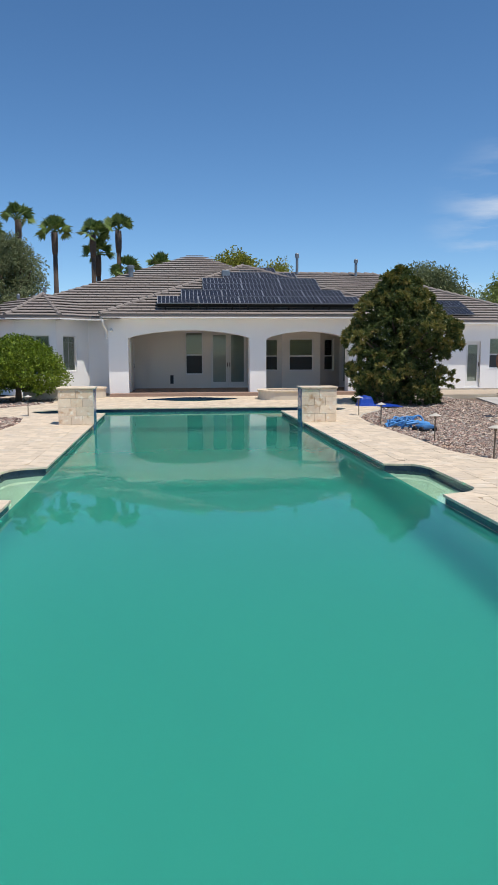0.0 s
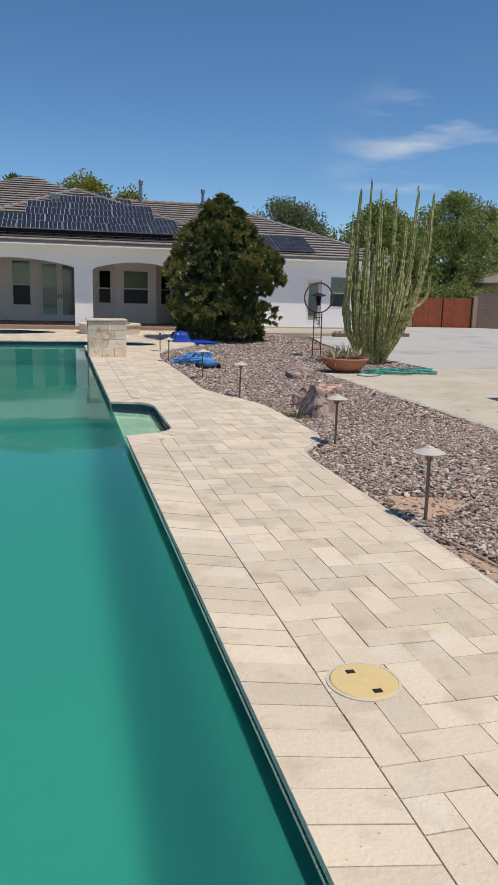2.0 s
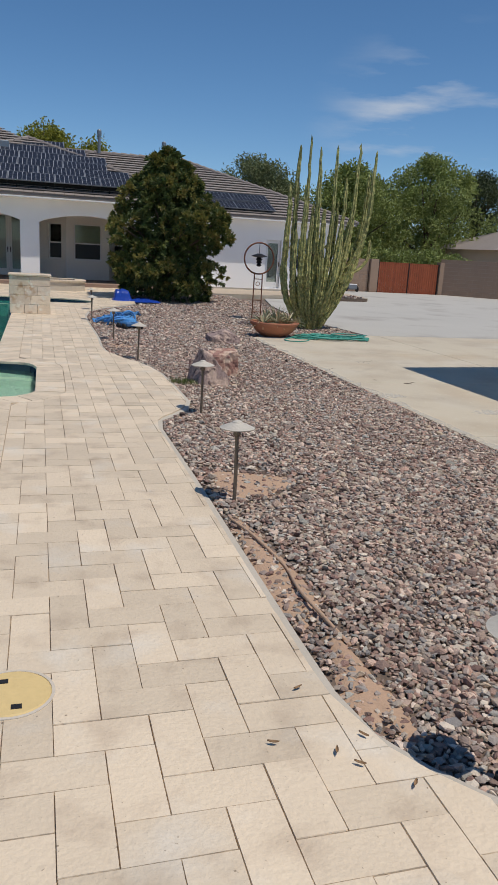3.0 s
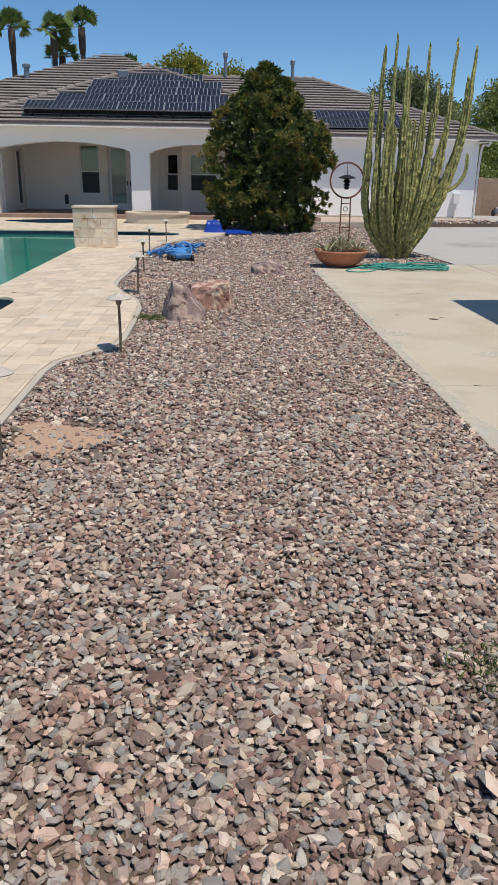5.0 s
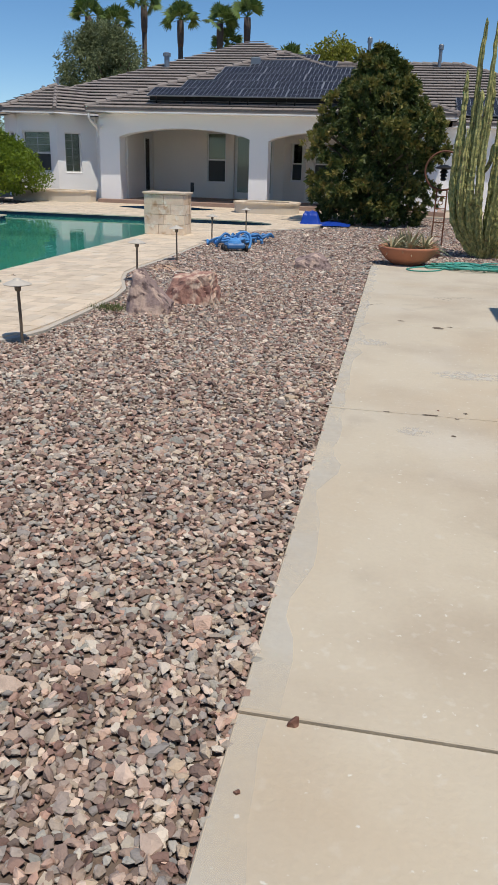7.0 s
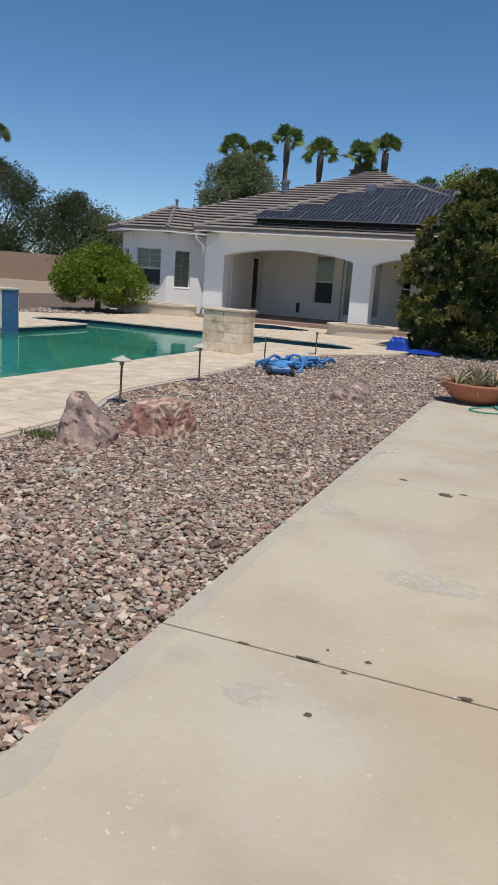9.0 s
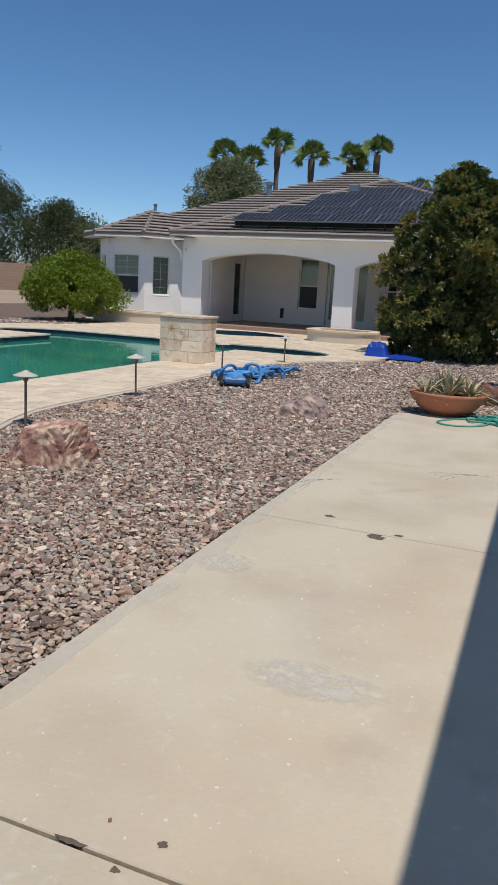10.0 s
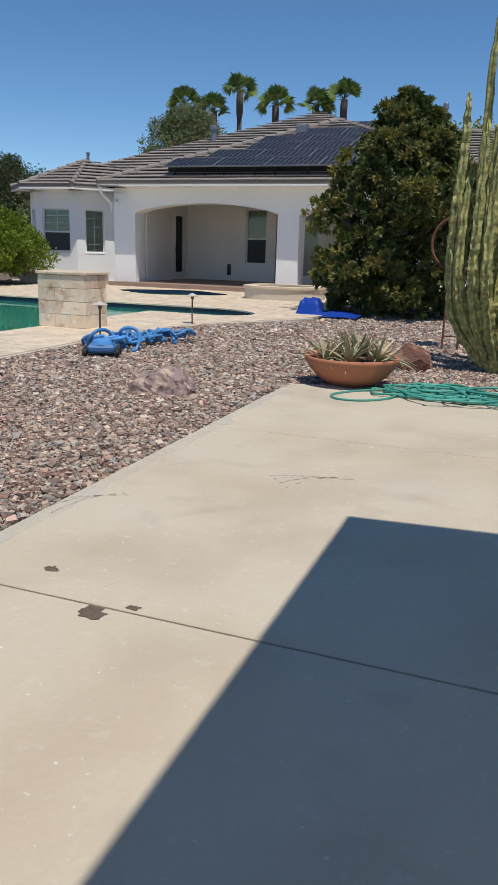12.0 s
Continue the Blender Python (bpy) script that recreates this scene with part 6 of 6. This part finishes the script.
drip = bend([(3.17, 4.62, -0.01), (3.24, 4.34, -0.015), (3.30, 3.95, -0.03), (3.27, 3.62, -0.01), (3.29, 3.35, -0.012), (3.34, 3.15, -0.05)], 6)
tagged(part("drip_line", tube(bmesh.new(), drip, 0.009, 8), SAND, None, "", True), "dusty brown irrigation pipe half buried in gravel", "pipe")
LEAF_DRY = material("dry_leaf", (0.30, 0.185, 0.10), 0.8, var=0.2)
for k, (x, y, a) in enumerate(((2.98, 2.81, 0.4), (2.80, 2.53, 2.8), (2.99, 2.45, 1.2), (3.04, 2.38, 2.5), (3.11, 2.51, 2.2), (3.17, 2.26, 0.9))):
    bm = bmesh.new()
    m = Matrix.Translation((x, y, 0.004)) @ Matrix.Rotation(a, 4, "Z")
    row = [[bm.verts.new(m @ Vector((u * 0.020, w * 0.006 * (1 - u * u), 0.004 + 0.006 * abs(w) + 0.004 * u * u))) for w in (-1, 0, 1)] for u in (-1, -0.5, 0, 0.5, 1)]
    for p, q in zip(row, row[1:]):
        bm.faces.new((p[0], p[1], q[1], q[0]))
        bm.faces.new((p[1], p[2], q[2], q[1]))
    tagged(part("fallen_leaf", bm, LEAF_DRY), "dry curled brown leaf on the pavers", "leaf", "fallen leaves")


# chipped and stained spots along the slab joints
CHIPPED = material("chipped_dirty_concrete", (0.13, 0.10, 0.075), 0.95, var=0.3, scale=25)
for k, (x, y, rx, ry) in enumerate(((6.694, 10.157, 0.035, 0.03), (7.065, 9.885, 0.075, 0.045), (7.2, 9.985, 0.03, 0.02), (7.007, 6.517, 0.018, 0.016), (7.05, 6.87, 0.014, 0.011), (7.12, 7.0, 0.016, 0.014), (6.884, 6.905, 0.05, 0.012), (6.6, 6.90, 0.03, 0.01), (7.52, 6.915, 0.03, 0.012))):
    bm = bmesh.new()
    c = bm.verts.new((x, y, ZC + 0.0035))
    g2 = random.Random(70 + k)
    ringv = []
    for i in range(16):
        a = 2 * math.pi * i / 16
        f = g2.uniform(0.6, 1.25)
        ringv.append(bm.verts.new((x + rx * f * math.cos(a), y + ry * f * math.sin(a), ZC + 0.002)))
    for i in range(16):
        bm.faces.new((c, ringv[i], ringv[(i + 1) % 16]))
    tagged(part("concrete_chip", bm, CHIPPED, slabs), "dark chipped spot in the concrete")

SCUFF = worn(material("grey_tyre_scuff", (0.30, 0.27, 0.235), 0.9, var=0.2, scale=20), 0.45, 22, 0.40, 0.62, False)
for x, y, turn, n in ((7.45, 11.85, 0.75, 4), (6.40, 10.95, 1.05, 3)):
    for i in range(n):
        bm = bmesh.new()
        pts = [(-0.24 + 0.06 * k, 0.05 * i + 0.10 * math.sin(0.3 * k + 0.4 * i) - 0.04 * i * k / 8) for k in range(9)]
        rows = []
        for px, py in pts:
            q = Matrix.Rotation(turn, 3, "Z") @ Vector((px, py, 0))
            w = Matrix.Rotation(turn, 3, "Z") @ Vector((0, 0.009, 0))
            rows.append([bm.verts.new((x + q.x + s * w.x, y + q.y + s * w.y, ZC + 0.0025)) for s in (-1, 1)])
        for p, q in zip(rows, rows[1:]):
            bm.faces.new((p[0], q[0], q[1], p[1]))
        part("tyre_scuff", bm, SCUFF, slabs, "faint grey tyre scuff on the concrete")


# ---- bare soil, fallen leaves ----
def patch(name, cx, cy, rx, ry, mat, label, seed, up=0.004):
    gen = random.Random(seed)
    bm = bmesh.new()
    mid = bm.verts.new((cx, cy, gz(cx, cy) + up + 0.012))
    ring, ring2 = [], []
    for k in range(28):
        a = 2 * math.pi * k / 28
        s = 1 + 0.22 * math.sin(3 * a + seed) + gen.uniform(-0.1, 0.1)
        for out, f, h in ((ring, 0.6, 0.008), (ring2, 1.0, -0.03)):
            x, y = cx + rx * s * f * math.cos(a), cy + ry * s * f * math.sin(a)
            out.append(bm.verts.new((x, y, gz(x, y) + up + h)))
    for k in range(28):
        j = (k + 1) % 28
        bm.faces.new((mid, ring[k], ring[j]))
        bm.faces.new((ring[k], ring2[k], ring2[j], ring[j]))
    return tagged(part(name, bm, mat, None, "", True), label, "soil", kind="structure")


BARE = [(3.52, 5.4, 0.42, 0.42), (3.32, 12.6, 0.34, 0.40), (3.24, 3.95, 0.15, 0.95), (3.27, 2.85, 0.13, 0.45)]
for k, b in enumerate(BARE):
    patch("bare_soil", *b, SAND, "bare sandy soil between the gravel", k + 1)


def tuft(x, y, n, h, seed):
    gen = np.random.default_rng(seed)
    c = np.stack([x + gen.normal(0, 0.10, n), y + gen.normal(0, 0.07, n), np.full(n, gz(x, y) + 0.02)], 1)
    v, f = leaves(c, np.tile((0, 0, 1.0), (n, 1)), h, 0.006, -0.2, 0.5, gen)
    tagged(part_mesh("weed", arrays_mesh("weed", v, f), GRASS), "small tuft of thin green weed in gravel", "weed", kind="stuff")


tuft(5.44, 3.16, 320, 0.038, 1)
tuft(3.75, 9.3, 420, 0.06, 2)
tuft(4.05, 9.36, 120, 0.05, 3)


# ---- gravel ----
ICO = bmesh.new()
bmesh.ops.create_icosphere(ICO, subdivisions=1, radius=1.0)
STONE = (np.array([tuple(v.co) for v in ICO.verts]), np.array([[v.index for v in f.verts] for f in ICO.faces]))
ICO.free()
QUADS = np.array([(0, 2, 3, 1), (4, 5, 7, 6), (0, 1, 5, 4), (2, 6, 7, 3), (0, 4, 6, 2), (1, 3, 7, 5)])
CHIP = (np.array([(x, y, z) for z in (-1, 1) for y in (-1, 1) for x in (-1, 1)], float) * (0.66, 0.66, 0.8),
        np.concatenate([QUADS[:, (0, 1, 2)], QUADS[:, (0, 2, 3)]]))
FRX = [(y, x) for x, y in EDGE if y > 1.0]
ISLAND_R = [(-8.0, 6.16), (14.9, 6.16), (15.2, 7.0), (15.95, 9.1), (16.5, 9.1), (20.0, 8.85), (24.0, 9.3), (27.0, 9.6)]


def gravel(name, y0, y1, x0, x1, space, keep, seed, label, size=0.71, base=CHIP):
    gen = np.random.default_rng(seed)
    nx, ny = int((x1 - x0) / space), int((y1 - y0) / space)
    gx, gy = np.meshgrid(np.arange(nx), np.arange(ny))
    x = x0 + (gx.ravel() + gen.uniform(0, 1, nx * ny)) * space
    y = y0 + (gy.ravel() + gen.uniform(0, 1, nx * ny)) * space
    ok = np.array([keep(a, b) for a, b in zip(x, y)])
    x, y = x[ok], y[ok]
    n = len(x)
    r = space * size * np.exp(gen.normal(0, 0.28, n))
    sc = np.stack([r * gen.uniform(0.8, 1.35, n), r * gen.uniform(0.65, 1.05, n), r * gen.uniform(0.32, 0.68, n)], 1)
    m = len(base[0])
    v = (base[0][None] * (1 + gen.uniform(-0.38, 0.26, (n, m, 1))) + gen.uniform(-0.16, 0.16, (n, m, 3))) * sc[:, None]
    a, b = gen.uniform(0, 2 * math.pi, n), gen.normal(0, 0.6, n)
    ca, sa, cb, sb = (f[:, None] for f in (np.cos(a), np.sin(a), np.cos(b), np.sin(b)))
    X, Y, Z = v[..., 0], v[..., 1] * cb - v[..., 2] * sb, v[..., 1] * sb + v[..., 2] * cb
    z = np.array([max(gz(p, q), -0.005 if 11 < p and q > 27 else -9) for p, q in zip(x, y)]) + sc[:, 2] * 0.35 + gen.uniform(0, 0.018, n)
    verts = np.stack([X * ca - Y * sa + x[:, None], X * sa + Y * ca + y[:, None], Z + z[:, None]], -1).reshape(-1, 3)
    faces = (base[1][None] + (np.arange(n) * m)[:, None, None]).reshape(-1, 3)
    return tagged(part_mesh(name, arrays_mesh(name, verts, faces), STONES), label, "gravel", kind="stuff")


def in_bed(x, y):
    left = interp(y, FRX) + 0.06 if y > 1.3 else 4.65
    if y > 21.3:
        left = 4.8 - 0.3 * smooth(21.5, 23, y) + 0.2 * smooth(24.5, 26, y)
    if not left < x < interp(y, ISLAND_R) + 0.045 + 0.015 * (1 - smooth(4, 8, y)):
        return False
    for cx, cy, rx, ry in BARE:
        if ((x - cx) / rx) ** 2 + ((y - cy) / ry) ** 2 < 0.9 + 0.5 * math.sin(x * 37 + y * 51) and math.sin(x * 913 + y * 517) < (0.72 if rx > 0.3 else 0.1):
            return False
    return True


def in_left(x, y):
    return not inside(x, y, DECK) and not (((x + 6.74) / 1.3) ** 2 + ((y - 26.4) / 1.1) ** 2 < 1)


LABEL = "mixed pink, grey and tan crushed gravel"
gravel("gravel", -2.0, 1.3, 3.0, 6.2, 0.045, in_bed, 9, LABEL)
gravel("gravel", 1.3, 5.0, 3.0, 6.26, 0.0215, in_bed, 1, LABEL, 0.72, STONE)
gravel("gravel", 5.0, 9.0, 3.0, 6.26, 0.0235, in_bed, 6, LABEL, 0.71, STONE)
gravel("gravel", 9.0, 13.5, 2.9, 6.2, 0.027, in_bed, 2, LABEL)
gravel("gravel", 13.5, 17.0, 2.9, 9.5, 0.030, in_bed, 7, LABEL)
gravel("gravel", 17.0, 26.9, 2.9, 9.5, 0.037, in_bed, 3, LABEL)
gravel("gravel", 12.0, 28.0, -8.2, -5.2, 0.065, in_left, 4, LABEL)
gravel("gravel", 27.6, 28.9, 11.2, 14.7, 0.09, lambda x, y: inside(x, y, [(11.3, 27.65), (14.6, 28.32), (14.1, 28.9), (11.5, 28.55)]), 5, LABEL)


# ---- travertine pavers and coping ----
def cut(poly, a, b):
    """Keeps the part of a polygon on the left of the line from a to b."""
    nx, ny = -(b[1] - a[1]), b[0] - a[0]
    out = []
    for p, q in zip(poly, poly[1:] + poly[:1]):
        dp, dq = (p[0] - a[0]) * nx + (p[1] - a[1]) * ny, (q[0] - a[0]) * nx + (q[1] - a[1]) * ny
        if dp >= 0:
            out.append(p)
        if dp * dq < 0:
            t = dp / (dp - dq)
            out.append((p[0] + (q[0] - p[0]) * t, p[1] + (q[1] - p[1]) * t))
    return out


def area(poly):
    return 0.5 * sum(a[0] * b[1] - b[0] * a[1] for a, b in zip(poly, poly[1:] + poly[:1]))


def crosses(a, b, x0, x1, y0, y1):
    """The stretch of a line inside a rectangle, or None."""
    t0, t1 = 0.0, 1.0
    for p, d, lo, hi in ((a[0], b[0] - a[0], x0, x1), (a[1], b[1] - a[1], y0, y1)):
        if abs(d) < 1e-9:
            if p < lo or p > hi:
                return None
        else:
            u, v = sorted(((lo - p) / d, (hi - p) / d))
            t0, t1 = max(t0, u), min(t1, v)
    if t0 >= t1:
        return None
    return tuple((a[0] + (b[0] - a[0]) * t, a[1] + (b[1] - a[1]) * t) for t in (t0, t1))


COPE = offset(POOL, 0.295)
SPA_COPE = offset(SPA, 0.30)
LIMITS = [(DECK, False), (COPE, True), (SPA_COPE, True)]
LOOPS = [poly[::-1] if hole else poly for poly, hole in LIMITS]
LOOPS = [list(zip(poly, poly[1:] + poly[:1])) for poly in LOOPS]


joint = random.Random(77)


def paver_shape(x0, x1, y0, y1):
    a, b, c, d = (joint.uniform(0.0003, 0.0022) for _ in range(4))
    poly = [(x0 + a, y0 + b), (x1 - c, y0 + d), (x1 - a, y1 - b), (x0 + d, y1 - c)]
    chords = []
    for loop in LOOPS:
        inner_runs = [c for c in (crosses(*s, x0, x1, y0, y1) for s in loop) if c]
        if inner_runs:
            chords.append((inner_runs[0][0], inner_runs[-1][1]))
    if not chords:
        cx, cy = (x0 + x1) / 2, (y0 + y1) / 2
        return poly if inside(cx, cy, DECK) and not inside(cx, cy, COPE) and not inside(cx, cy, SPA_COPE) else []
    for a, b in chords:
        poly = cut(poly, a, b)
        if len(poly) < 3:
            return []
    return poly if area(poly) > 0.0015 else []


def paver_mesh_data(poly, z, verts, faces):
    n, k = len(verts), len(poly)
    cx, cy = sum(p[0] for p in poly) / k, sum(p[1] for p in poly) / k
    for f, h in ((1.0, -0.03), (1.0, z - 0.004), (0.992, z)):
        verts += [(cx + (p[0] - cx) * f, cy + (p[1] - cy) * f, h) for p in poly]
    for r in (0, 1):
        for i in range(k):
            j = (i + 1) % k
            faces.append((n + r * k + i, n + r * k + j, n + (r + 1) * k + j, n + (r + 1) * k + i))
    faces.append(tuple(range(n + 2 * k, n + 3 * k)))


U = 0.1575
gen = random.Random(21)
X0, Y0 = 1.955 - 64 * U, 2.45 - 40 * U
shapes = []
for j in range(int((28.7 - Y0) / U)):
    for i in range(int(13.6 / U)):
        c = (i - j) % 4
        if c not in (0, 3):
            continue
        w, h = (2, 1) if c == 0 else (1, 2)
        x, y = X0 + i * U, Y0 + j * U
        p = paver_shape(x, x + w * U, y, y + h * U)
        if p:
            shapes.append(p)
# coping stones laid across the pool's rim
inner, outer = offset(POOL, -0.025), offset(POOL, 0.29)
for k in range(len(POOL)):
    a, b, c, d = (Vector(q[i]) for q, i in ((inner, k), (inner, (k + 1) % len(POOL)), (outer, (k + 1) % len(POOL)), (outer, k)))
    n = max(1, round((b - a).length / 0.165))
    for i in range(n):
        e = 0.0015 / max(0.05, (b - a).length)
        s, t = i / n + e, (i + 1) / n - e
        q = [tuple(v) for v in (a.lerp(b, s), a.lerp(b, t), d.lerp(c, t), d.lerp(c, s))]
        if area(q) < 0:
            q = q[::-1]
        if abs(area(q)) > 0.003:
            shapes.append(q)
inner, outer = SPA, offset(SPA, 0.295)
for k in range(0, 40, 2):
    q = [inner[k], inner[(k + 1) % 40], inner[(k + 2) % 40], outer[(k + 2) % 40], outer[(k + 1) % 40], outer[k]]
    c = Vector((sum(p[0] for p in q) / 6, sum(p[1] for p in q) / 6))
    q = [tuple(c + (Vector(p) - c) * 0.985) for p in q]
    shapes.append(q if area(q) > 0 else q[::-1])
rest_v, rest_f, count = [], [], 0
for q in sorted(shapes, key=lambda q: (q[0][1] - 1.0) ** 2 + (q[0][0] - 2.4) ** 2):
    z = gen.uniform(-0.002, 0.002)
    cx, cy = sum(p[0] for p in q) / len(q), sum(p[1] for p in q) / len(q)
    if count < 300 and 1.4 < cx < 3.7 and 0.5 < cy < 12:
        v, f = [], []
        paver_mesh_data(q, z, v, f)
        me = bpy.data.meshes.new("paver")
        me.from_pydata(v, [], f)
        part_mesh("paver", me, TRAV, deck)
        count += 1
    else:
        paver_mesh_data(q, z, rest_v, rest_f)
me = bpy.data.meshes.new("pavers")
me.from_pydata(rest_v, [], rest_f)
tagged(part_mesh("pavers", me, TRAV_FAR, deck), "cream travertine pavers laid in herringbone", kind="stuff")
